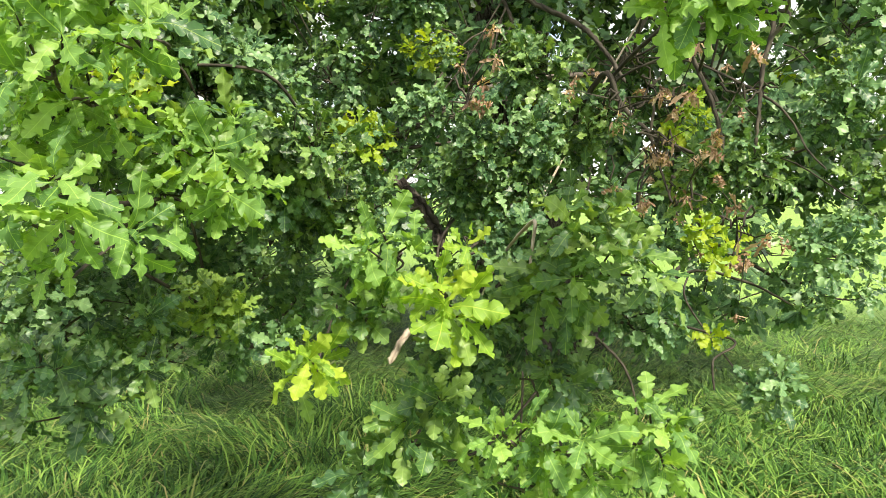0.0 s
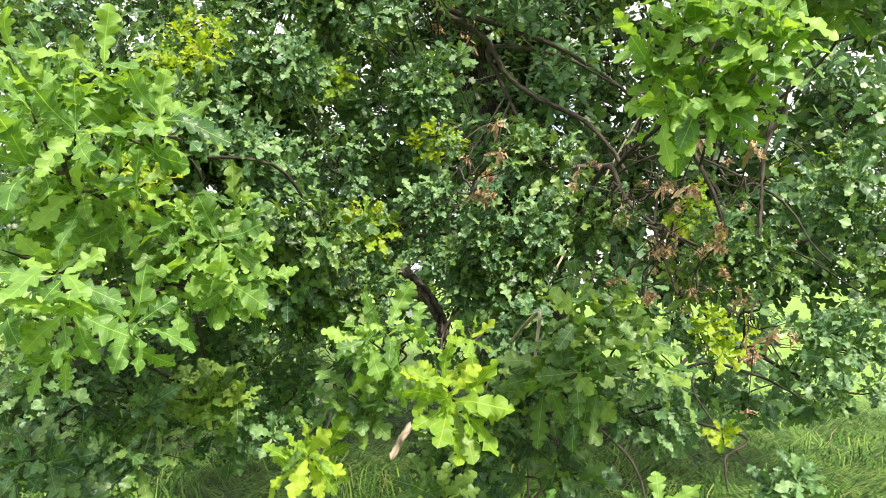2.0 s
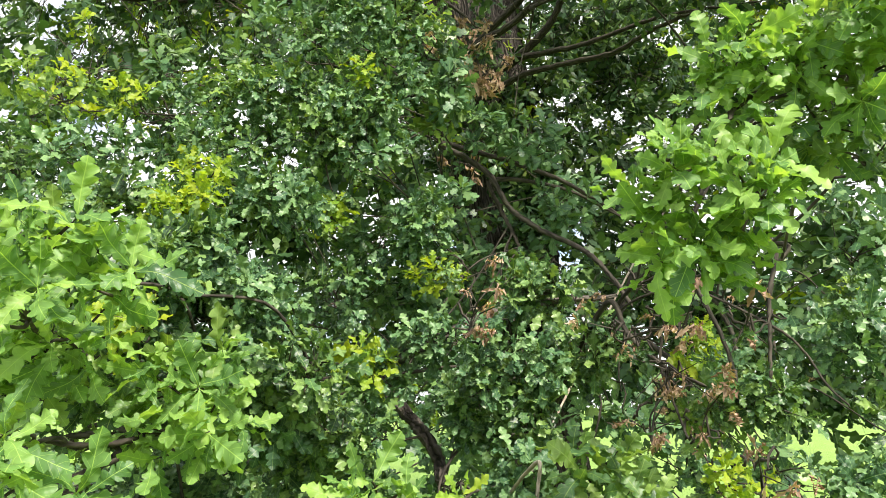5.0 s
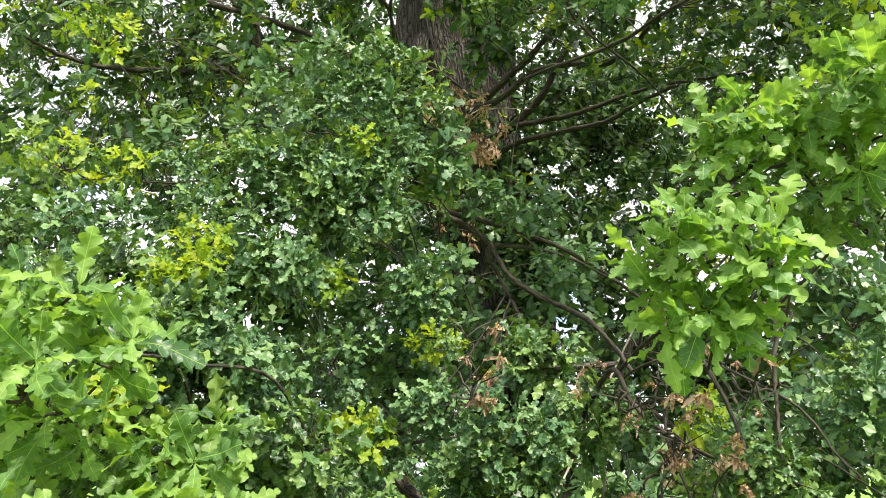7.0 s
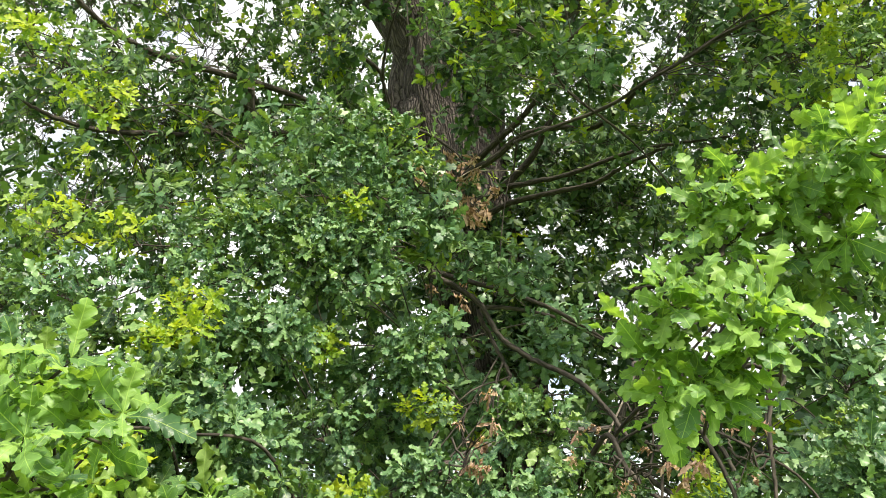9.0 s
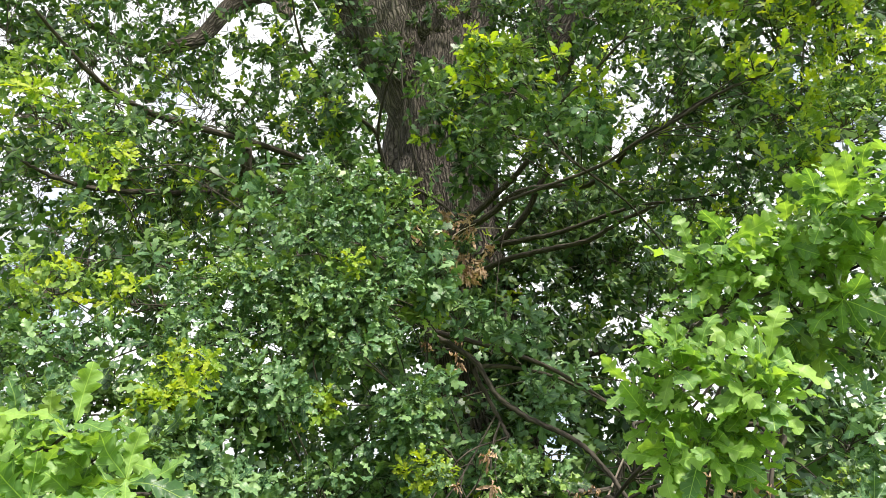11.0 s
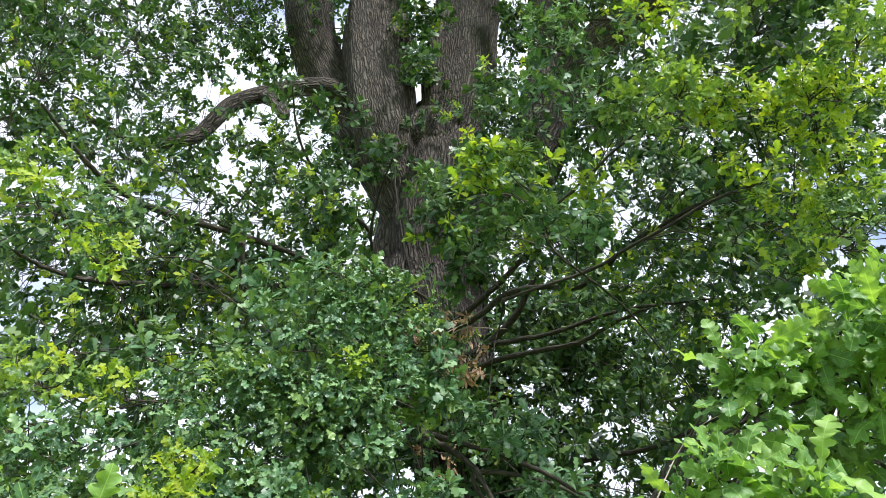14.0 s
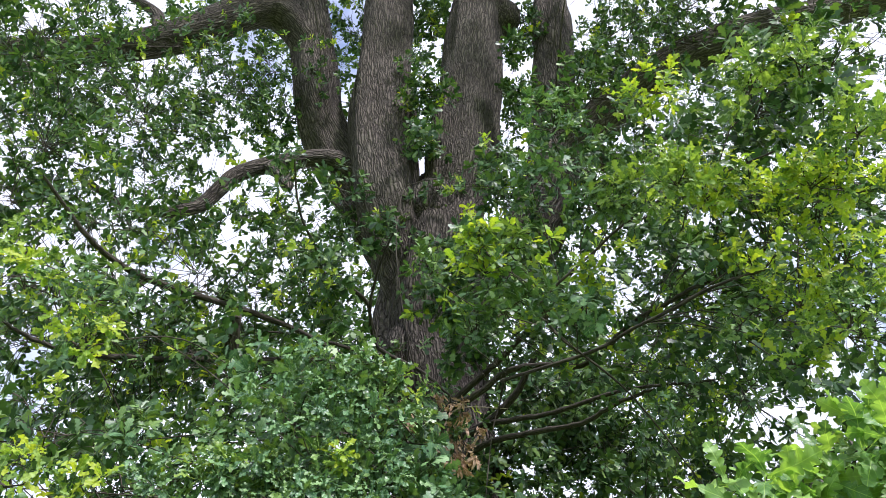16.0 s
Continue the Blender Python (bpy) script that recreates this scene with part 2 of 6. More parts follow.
def ground_material():
    """Mown lawn over the whole park, with darker thatch where the long grass stands."""
    m, n, l = material("lawn")
    out = n.new("ShaderNodeOutputMaterial")
    co = n.new("ShaderNodeTexCoord")
    fine = n.new("ShaderNodeTexNoise"); fine.inputs["Scale"].default_value, fine.inputs["Detail"].default_value = 30.0, 8.0
    big = n.new("ShaderNodeTexNoise"); big.inputs["Scale"].default_value, big.inputs["Detail"].default_value = 0.35, 4.0
    for t in (fine, big):
        l.new(co.outputs["Object"], t.inputs["Vector"])
    c1 = ramp(n, [(0.3, (0.125, 0.225, 0.045)), (0.7, (0.21, 0.325, 0.075))])
    l.new(fine.outputs["Fac"], c1.inputs["Fac"])
    c2 = ramp(n, [(0.3, (0.85, 0.88, 0.8)), (0.7, (1.1, 1.08, 1.0))])
    l.new(big.outputs["Fac"], c2.inputs["Fac"])
    mx = n.new("ShaderNodeMix"); mx.data_type = "RGBA"; mx.blend_type = "MULTIPLY"; mx.inputs[0].default_value = 1.0
    l.new(c1.outputs["Color"], mx.inputs[6]); l.new(c2.outputs["Color"], mx.inputs[7])
    b = n.new("ShaderNodeBsdfPrincipled"); b.inputs["Roughness"].default_value = 0.8
    b.inputs["Specular IOR Level"].default_value = 0.2
    sep = n.new("ShaderNodeSeparateXYZ")
    l.new(co.outputs["Object"], sep.inputs["Vector"])
    edge = n.new("ShaderNodeMath"); edge.operation = "MULTIPLY_ADD"; edge.inputs[1].default_value = 3.0
    l.new(big.outputs["Fac"], edge.inputs[0]); l.new(sep.outputs["Y"], edge.inputs[2])
    inside = n.new("ShaderNodeMapRange")
    inside.inputs["From Min"].default_value, inside.inputs["From Max"].default_value = 10.2, 11.4
    inside.inputs["To Min"].default_value, inside.inputs["To Max"].default_value = 1.0, 0.0
    l.new(edge.outputs[0], inside.inputs["Value"])
    ax = n.new("ShaderNodeMath"); ax.operation = "ABSOLUTE"
    l.new(sep.outputs["X"], ax.inputs[0])
    wide = n.new("ShaderNodeMath"); wide.operation = "MULTIPLY_ADD"; wide.inputs[1].default_value = -0.72
    l.new(sep.outputs["Y"], wide.inputs[0]); l.new(ax.outputs[0], wide.inputs[2])
    within = n.new("ShaderNodeMapRange")
    within.inputs["From Min"].default_value, within.inputs["From Max"].default_value = 0.5, 1.5
    within.inputs["To Min"].default_value, within.inputs["To Max"].default_value = 1.0, 0.0
    l.new(wide.outputs[0], within.inputs["Value"])
    front = n.new("ShaderNodeMapRange")
    front.inputs["From Min"].default_value, front.inputs["From Max"].default_value = 1.6, 2.6
    l.new(sep.outputs["Y"], front.inputs["Value"])
    m1 = n.new("ShaderNodeMath"); m1.operation = "MULTIPLY"
    l.new(inside.outputs["Result"], m1.inputs[0]); l.new(within.outputs["Result"], m1.inputs[1])
    m2 = n.new("ShaderNodeMath"); m2.operation = "MULTIPLY"
    l.new(m1.outputs[0], m2.inputs[0]); l.new(front.outputs["Result"], m2.inputs[1])
    thatch = ramp(n, [(0.3, (0.030, 0.058, 0.014)), (0.7, (0.065, 0.115, 0.028))])
    l.new(fine.outputs["Fac"], thatch.inputs["Fac"])
    both = n.new("ShaderNodeMix"); both.data_type = "RGBA"
    l.new(m2.outputs[0], both.inputs[0]); l.new(mx.outputs[2], both.inputs[6]); l.new(thatch.outputs["Color"], both.inputs[7])
    l.new(both.outputs[2], b.inputs["Base Color"])
    bump = n.new("ShaderNodeBump"); bump.inputs["Distance"].default_value = 0.03
    l.new(fine.outputs["Fac"], bump.inputs["Height"]); l.new(bump.outputs["Normal"], b.inputs["Normal"])
    l.new(b.outputs[0], out.inputs["Surface"])
    return m


MAT_GRASS, MAT_GROUND = grass_material(), ground_material()

# ---- geometry helpers ----


def unit(v):
    v = np.asarray(v, float)
    return v / np.maximum(np.linalg.norm(v, axis=-1, keepdims=True), 1e-9)


def mesh_object(name, verts, faces, mats, parent=None, label="", grain=None, uv=None, mat_index=None, smooth=True):
    me = bpy.data.meshes.new(name)
    me.from_pydata(np.asarray(verts, float), [], np.asarray(faces, int))
    for mt in mats:
        me.materials.append(mt)
    if smooth:
        me.polygons.foreach_set("use_smooth", np.ones(len(me.polygons), bool))
    if mat_index is not None:
        me.polygons.foreach_set("material_index", np.asarray(mat_index, np.int32))
    if grain is not None:
        me.attributes.new("grain", "FLOAT_VECTOR", "POINT").data.foreach_set("vector", np.asarray(grain, np.float32).ravel())
    if uv is not None:
        layer = me.uv_layers.new(name="UVMap")
        layer.data.foreach_set("uv", np.asarray(uv, np.float32)[np.asarray(faces).ravel()].ravel())
    me.update()
    ob = new(name, me)
    if parent is not None:
        ob.parent = parent
    if label:
        tagged(ob, label)
    return ob


def spline(points, n):
    """A smooth line of n points through the given ones."""
    p = np.asarray(points, float)
    p = np.vstack([2 * p[0] - p[1], p, 2 * p[-1] - p[-2]])
    out = []
    for s in np.linspace(0, len(p) - 3 - 1e-6, n):
        i = int(s); u = s - i
        a, b, c, d = p[i:i + 4]
        out.append(0.5 * (2 * b + (c - a) * u + (2 * a - 5 * b + 4 * c - d) * u * u + (3 * b - a - 3 * c + d) * u ** 3))
    return np.array(out)


class Tubes:
    """Round limbs collected into one mesh."""

    def __init__(self):
        self.v, self.f, self.g, self.n = [], [], [], 0

    def add(self, line, radii, sides=6, rough=0.0, seed=0.0):
        line, radii = np.asarray(line, float), np.asarray(radii, float)
        tan = unit(np.gradient(line, axis=0))
        ref = np.array([0.0, 0.0, 1.0]) if abs(tan[:, 2]).mean() < 0.8 else np.array([0.0, 1.0, 0.0])
        a = unit(np.cross(tan, ref)); b = np.cross(tan, a)
        th = np.linspace(0, 2 * np.pi, sides, endpoint=False)
        along = np.r_[0, np.cumsum(np.linalg.norm(np.diff(line, axis=0), axis=1))]
        r = np.repeat(radii[:, None], sides, 1)
        if rough:
            for i in range(len(line)):
                for j in range(sides):
                    q = Vector((math.cos(th[j]) * 2.2 + seed, math.sin(th[j]) * 2.2, along[i] * 0.9))
                    ridge = abs(noise.noise(Vector((q.x * 3.2, q.y * 3.2, q.z * 0.8))))
                    r[i, j] *= 1 + rough * (0.9 * noise.noise(q * 0.7) - 0.5 * ridge)
        ring = np.cos(th)[None, :, None] * a[:, None] + np.sin(th)[None, :, None] * b[:, None]
        v = line[:, None] + ring * r[..., None]
        g = np.stack([np.cos(th)[None] * radii[:, None] + seed, np.sin(th)[None] * radii[:, None], np.repeat(along[:, None], sides, 1)], -1)
        m = len(line)
        i, j = np.meshgrid(np.arange(m - 1), np.arange(sides), indexing="ij")
        k = (j + 1) % sides
        f = np.stack([i * sides + j, i * sides + k, (i + 1) * sides + k, (i + 1) * sides + j], -1).reshape(-1, 4) + self.n
        v[-1] = line[-1] + (v[-1] - line[-1]) * 0.15 + tan[-1] * radii[-1] * 0.4
        self.v.append(v.reshape(-1, 3)); self.g.append(g.reshape(-1, 3)); self.f.append(f)
        self.n += m * sides
        return self

    def done(self, name, mat, parent=None, label=""):
        return mesh_object(name, np.vstack(self.v), np.vstack(self.f), [mat], parent, label, grain=np.vstack(self.g))


def leaf_outline(lobes, steps, depth=0.46):
    """Stations along an oak leaf of length 1 and its half width at each: round lobes, narrow clefts."""
    s, w = [0.07], [0.010]
    for i in range(lobes * steps + 1):
        x = i / (lobes * steps)
        env = 0.032 + 0.188 * math.sin(math.pi * (x ** 1.45 * 0.78 + 0.015)) ** 0.9
        s.append(0.11 + 0.76 * x)
        w.append(env * (1 - depth * (1 - abs(math.sin(math.pi * i / steps)) ** 0.55)))
    return np.array(s + [0.905, 0.965]), np.array(w + [0.125, 0.085])


def leaf_shape(lobes, steps, fold, bend, wave, seed, depth=0.46):
    """A lobed oak leaf along y, folded at its midrib: points, triangles and (side, length) coordinates."""
    r = np.random.default_rng(seed)
    s, w = leaf_outline(lobes, steps, depth)
    nn = len(s)
    lobe = np.minimum(np.arange(nn) // steps, lobes - 1)
    left, right = (w * r.uniform(0.84, 1.14, lobes)[lobe] * r.uniform(0.97, 1.03, nn) for _ in range(2))
    push = np.where(w > 0.06, 0.26 * w, 0)
    push[-2:] = 0.0

    def lift(x, q):
        return -bend * q ** 2 + fold * abs(x) - 0.9 * x * x + wave * (math.sin(q * 21 + x * 9 + seed) * abs(x) * 2.2 + 0.25 * math.sin(q * 7 + seed * 2))

    pts, uv = [], []
    for k in range(nn):
        for x, q in ((-left[k], s[k] + push[k]), (0.0, s[k]), (right[k], s[k] + push[k])):
            pts.append((x, q, lift(x, q))); uv.append((x, q))
    tri = []
    for k in range(nn - 1):
        a = 3 * k
        tri += [(a, a + 1, a + 4), (a, a + 4, a + 3), (a + 1, a + 2, a + 5), (a + 1, a + 5, a + 4)]
    base, top = len(pts), len(pts) + 1
    pts += [(0.0, 0.0, 0.0), (0.0, 1.0, lift(0, 1.0))]; uv += [(0.0, 0.0), (0.0, 1.0)]
    tri += [(base, 1, 0), (base, 2, 1), (3 * nn - 3, 3 * nn - 2, top), (3 * nn - 2, 3 * nn - 1, top)]
    return np.array(pts), np.array(tri), np.array(uv)


def small_leaf_shape(bend, twist):
    """The same leaf with few points, for foliage high up or far in."""
    q = np.array([0.22, 0.40, 0.50, 0.68, 0.78, 0.92])
    w = np.array([0.05, 0.20, 0.10, 0.29, 0.15, 0.22])
    pts = [(0.0, 0.0, 0.0)]
    for a, b in zip(q, w):
        pts += [(-b, a + 0.03, -bend * a * a + twist * b), (b * 0.95, a, -bend * a * a - twist * b * 0.6)]
    pts.append((0.0, 1.02, -bend))
    tri = [(0, 2, 1)]
    for k in range(5):
        a = 1 + 2 * k
        tri += [(a, a + 1, a + 3), (a, a + 3, a + 2)]
    tri.append((11, 12, 13))
    return np.array(pts), np.array(tri), np.array(pts)[:, :2]


def tiny_leaf_shape(bend, twist):
    """A leaf of the deep or high crown."""
    pts = [(0.0, 0.0, 0.0)]
    for a, b in ((0.28, 0.11), (0.48, 0.21), (0.60, 0.12), (0.84, 0.25)):
        pts += [(-b, a + 0.03, -bend * a * a + twist * b), (b * 0.95, a, -bend * a * a - twist * b * 0.6)]
    pts.append((0.0, 1.02, -bend))
    return np.array(pts), np.array([(0, 2, 1), (1, 2, 4), (1, 4, 3), (3, 4, 6), (3, 6, 5), (5, 6, 8), (5, 8, 7), (7, 8, 9)]), None


TINY_SHAPES = [tiny_leaf_shape(b, t) for b, t in ((0.15, 0.2), (0.32, -0.15), (0.05, 0.1), (0.42, 0.3))]
FAR_SHAPES = [small_leaf_shape(b, t) for b, t in ((0.15, 0.2), (0.32, -0.15), (0.05, 0.1), (0.42, 0.3))]
MID_SHAPES = [leaf_shape(4, 3, 0.35, b, 0.18, 30 + i, 0.52) for i, b in enumerate((0.1, 0.28, 0.4, 0.02))]
NEAR_SHAPES = [leaf_shape(4 + i % 2, 4, f, b, 0.17, 10 + i, 0.50) for i, (b, f) in enumerate(((0.10, 0.2), (0.25, 0.1), (0.35, 0.35), (0.0, 0.25), (0.18, 0.15), (0.45, 0.3)))]
DEAD_SHAPES = [leaf_shape(3, 3, 1.4, b, 0.6, 20 + i) for i, b in enumerate((0.9, -0.7, 1.3, 0.6))]


def leaf_frames(dirs, ups):
    y = unit(dirs)
    x = unit(np.cross(y, ups))
    return np.stack([x, y, np.cross(x, y)], -1)


def rosette(tip, axis, count, size, r, droop=0.2, up=0.4, face=1.1):
    """Places and turns of the leaves round the end of a shoot."""
    axis = unit(axis)
    side = unit(np.cross(axis, (0.3, 0.2, 1.0))); other = np.cross(axis, side)
    th = np.arange(count) * 2.4 + r.uniform(0, 6.28)
    tilt = r.uniform(0.65, 1.45, count) * np.linspace(1.1, 0.6, count)
    d = axis * np.cos(tilt)[:, None] + (side * np.cos(th)[:, None] + other * np.sin(th)[:, None]) * np.sin(tilt)[:, None]
    d[:, 2] -= droop
    ups = axis * face + np.array([0, 0, up]) + r.normal(0, 0.48, (count, 3))
    org = tip - axis * (np.linspace(0.35, 0.0, count) * size)[:, None]
    return org, leaf_frames(d, ups), size * r.uniform(0.65, 1.15, count)


class Leaves:
    """Leaves collected into one mesh; each keeps its own tone."""

    def __init__(self):
        self.o, self.m, self.s, self.k = [], [], [], []

    def add(self, org, frames, sizes, kind):
        self.o.append(org); self.m.append(frames); self.s.append(sizes); self.k.append(np.full(len(sizes), kind))

    def done(self, name, mats, parent, label="", shapes=None, seed=0):
        o, m, s, k = np.vstack(self.o), np.concatenate(self.m), np.concatenate(self.s), np.concatenate(self.k)
        shapes = shapes or FAR_SHAPES
        pick = np.random.default_rng(seed).integers(0, len(shapes), len(o))
        V, F, K, U, base = [], [], [], [], 0
        for i, (pts, tri, uvs) in enumerate(shapes):
            q = pick == i
            if not q.any():
                continue
            v = np.einsum("nij,pj->npi", m[q] * s[q][:, None, None], pts) + o[q][:, None]
            c = len(v)
            V.append(v.reshape(-1, 3))
            if uvs is not None:
                U.append(np.tile(uvs, (c, 1)))
            F.append((tri[None] + (base + np.arange(c) * len(pts))[:, None, None]).reshape(-1, 3))
            K.append(np.repeat(k[q], len(tri)))
            base += c * len(pts)
        ob = mesh_object(name, np.vstack(V), np.vstack(F), mats, parent, label, mat_index=np.concatenate(K), uv=np.vstack(U) if U else None)
        return tagged(ob, kind="stuff")


# ---- ground ----
def ground_height(x, y):
    return 0.05 * math.sin(x * 0.31 + 1.0) * math.sin(y * 0.27) * min(1.0, max(0.0, 1.4 - abs(y - 6) / 20))


xs = np.r_[-1500, -400, -120, -40, np.arange(-16, 16.1, 1.0), 40, 120, 400, 1500]
ys = np.r_[-1500, -400, -100, -30, np.arange(-8, 26.1, 1.0), 45, 90, 200, 600, 2500]
gv = [(x, y, ground_height(x, y)) for y in ys for x in xs]
gf = [(j * len(xs) + i, j * len(xs) + i + 1, (j + 1) * len(xs) + i + 1, (j + 1) * len(xs) + i) for j in range(len(ys) - 1) for i in range(len(xs) - 1)]
ground = mesh_object("ground", gv, gf, [MAT_GROUND])
tagged(ground, "bright green mown parkland lawn reaching into the distance", "ground", kind="structure")


def grass(name, n, y0, y1, length, label, keep=None, side=0.72, arc=(1.5, 3.0), wide=1.2):
    """Long blades that bow right over, together in soft waves and tufts."""
    r = np.random.default_rng(len(name) + n)
    y = y0 + (y1 - y0) * r.uniform(0, 1, n) ** 1.1
    x = r.uniform(-1, 1, n) * (np.abs(y) * side + wide)
    tx, ty = r.normal(0, 0.035, n), r.normal(0, 0.035, n)
    x, y = np.round(x / 0.11) * 0.11 + tx, np.round(y / 0.11) * 0.11 + ty
    if keep is not None:
        q = np.array([keep(a, b) for a, b in zip(x, y)])
        x, y = x[q], y[q]; n = len(x)
    lean = np.array([noise.noise(Vector((a * 1.1, b * 1.1, 3.0))) * 4.5 + noise.noise(Vector((a * 0.3, b * 0.3, 9.0))) * 5 for a, b in zip(x, y)]) + r.normal(0, 0.5, n)
    tall = np.array([1.0 + 0.7 * noise.noise(Vector((a * 1.5, b * 1.5, 0.0))) for a, b in zip(x, y)])
    ln = length * tall * r.uniform(0.55, 1.25, n)
    wd = r.uniform(0.0024, 0.0050, n)
    d = np.stack([np.cos(lean), np.sin(lean)], -1); p = np.stack([-d[:, 1], d[:, 0]], -1)
    bow = r.uniform(arc[0], arc[1], n)
    start = r.uniform(0.35, 1.15, n)
    rows, out, upz, last = [], np.zeros(n), np.zeros(n), 0.0
    for u in (0.0, 0.4, 0.75, 1.0):
        ang = start + bow * (u + last) / 2
        out, upz, last = out + np.sin(ang) * ln * (u - last), upz + np.cos(ang) * ln * (u - last), u
        half = wd * (1 - u ** 3 * 0.95)
        for sgn in (-1, 1):
            rows.append(np.stack([x + d[:, 0] * out + sgn * p[:, 0] * half, y + d[:, 1] * out + sgn * p[:, 1] * half, np.maximum(upz, 0.015)], -1))
    v = np.stack(rows, 1)
    v[..., 2] += np.array([ground_height(a, b) for a, b in zip(x, y)])[:, None] - 0.01
    quad = np.array([(2 * i, 2 * i + 1, 2 * i + 3, 2 * i + 2) for i in range(3)])
    f = (quad[None] + (np.arange(n) * 8)[:, None, None]).reshape(-1, 4)
    ob = mesh_object(name, v.reshape(-1, 3), f, [MAT_GRASS])
    return tagged(ob, label, "grass", kind="stuff")


def far_edge(x, y):
    return y < 9.6 + 0.9 * math.sin(x * 0.7) + 0.5 * math.sin(x * 1.9 + 1)


grass("long_grass", 82000, 2.3, 11.0, 0.47, "long unmown grass bent over in waves beneath the oak", far_edge)
grass("lawn_grass", 9000, 9.0, 20.0, 0.09, "short bright lawn grass beyond the long grass", lambda x, y: not far_edge(x, y), arc=(0.2, 1.0))
grass("grass", 6000, -5.0, 2.3, 0.12, "short lawn grass in front of the oak", side=0.0, arc=(0.4, 1.6), wide=5.0)

# ---- the oak ----
oak = tagged(new("oak_tree"), "old spreading oak with furrowed trunk, forked stems and low leafy boughs", "tree")
oak.location = (0.8, 7.1, 0)
bpy.context.view_layer.update()


def under(ob, parent):
    ob.parent = parent
    ob.matrix_parent_inverse = parent.matrix_world.inverted()
    return ob


def stem(name, points, radii, sides, steps, rough, label, seed):
    t = Tubes()
    line = spline(points, steps)
    rad = np.interp(np.linspace(0, 1, steps), np.linspace(0, 1, len(radii)), radii)
    t.add(line, rad, sides, rough, seed)
    return under(t.done(name, MAT_BARK, None, label), oak)


stem("trunk", [(0.86, 7.1, -0.15), (0.78, 7.1, 0.5), (0.68, 7.1, 1.6), (0.52, 7.1, 3.2), (0.27, 7.15, 4.8), (0.10, 7.2, 6.2), (0.12, 7.25, 7.6), (0.15, 7.3, 9.0)],
     [0.85, 0.56, 0.50, 0.47, 0.50, 0.60, 0.68, 0.72, 0.50], 72, 110, 0.28, "furrowed grey-brown oak trunk", 0.0)
stem("stem", [(-0.35, 7.5, 7.6), (-1.15, 7.6, 9.2), (-1.78, 7.4, 10.5), (-2.1, 7.3, 12.0), (-2.4, 7.2, 13.6), (-3.0, 7.3, 17.0), (-3.4, 7.4, 20)], [0.3, 0.42, 0.38, 0.38, 0.36, 0.28, 0.10], 40, 70, 0.22, "leaning outer stem with rough bark", 3.0)
stem("stem", [(-0.02, 7.15, 6.3), (-0.55, 6.98, 8.3), (-0.82, 7.0, 10.3), (-0.88, 7.0, 13.2), (-1.0, 7.3, 17.0), (-1.1, 7.4, 21)], [0.25, 0.50, 0.47, 0.44, 0.36, 0.12], 48, 80, 0.22, "tall pale grey stem", 5.0)
stem("stem", [(0.12, 7.15, 6.9), (0.36, 7.0, 9.2), (0.50, 7.0, 10.8), (0.76, 7.0, 13.4), (1.3, 7.3, 17.0), (1.6, 7.5, 21)], [0.3, 0.52, 0.50, 0.50, 0.36, 0.12], 48, 80, 0.22, "tall straight stem with a burr", 7.0)
stem("stem", [(0.45, 7.4, 6.9), (1.4, 7.4, 8.3), (1.78, 7.35, 9.4), (2.0, 7.4, 11.5), (2.16, 7.5, 14.0), (2.4, 7.8, 18.0)], [0.3, 0.46, 0.44, 0.38, 0.37, 0.15], 40, 70, 0.22, "dark ridged stem", 9.0)
stem("limb", [(-2.2, 7.25, 12.4), (-2.6, 7.1, 12.9), (-3.1, 6.9, 12.9), (-4.0, 6.6, 11.65), (-4.86, 6.4, 10.85), (-6.3, 6.2, 10.5), (-8.2, 5.8, 10.6)], [0.34, 0.32, 0.30, 0.29, 0.22, 0.14, 0.05], 24, 60, 0.2, "thick sagging limb", 11.0)
stem("limb", [(-4.4, 6.5, 11.25), (-4.6, 6.6, 12.1), (-5.4, 6.7, 12.9)], [0.12, 0.11, 0.06], 14, 20, 0.2, "short upward limb", 12.0)
stem("limb", [(-0.8, 7.1, 8.9), (-1.4, 7.05, 9.3), (-2.0, 7.0, 9.2), (-2.65, 6.8, 8.66), (-2.97, 6.6, 7.85), (-3.5, 6.3, 7.5), (-4.2, 6.0, 7.7)], [0.16, 0.14, 0.125, 0.115, 0.09, 0.05, 0.03], 20, 50, 0.2, "bent lower limb", 13.0)
stem("limb", [(-2.3, 6.95, 9.0), (-2.0, 6.6, 8.5), (-1.8, 6.35, 8.0)], [0.11, 0.10, 0.08], 14, 16, 0.2, "broken limb stub", 14.0)
stem("limb", [(1.9, 7.35, 9.9), (2.6, 7.1, 10.55), (3.64, 6.6, 11.25), (4.96, 6.2, 11.7), (6.49, 5.9, 12.05), (9.0, 5.3, 12.4)], [0.34, 0.33, 0.31, 0.29, 0.25, 0.08], 28, 60, 0.2, "massive limb reaching outwards", 15.0)
stem("limb", [(2.2, 7.5, 10.5), (3.4, 7.7, 9.8), (5.0, 7.4, 9.2), (7.0, 7.0, 9.3)], [0.2, 0.18, 0.13, 0.05], 16, 36, 0.2, "dark outer limb", 16.0)


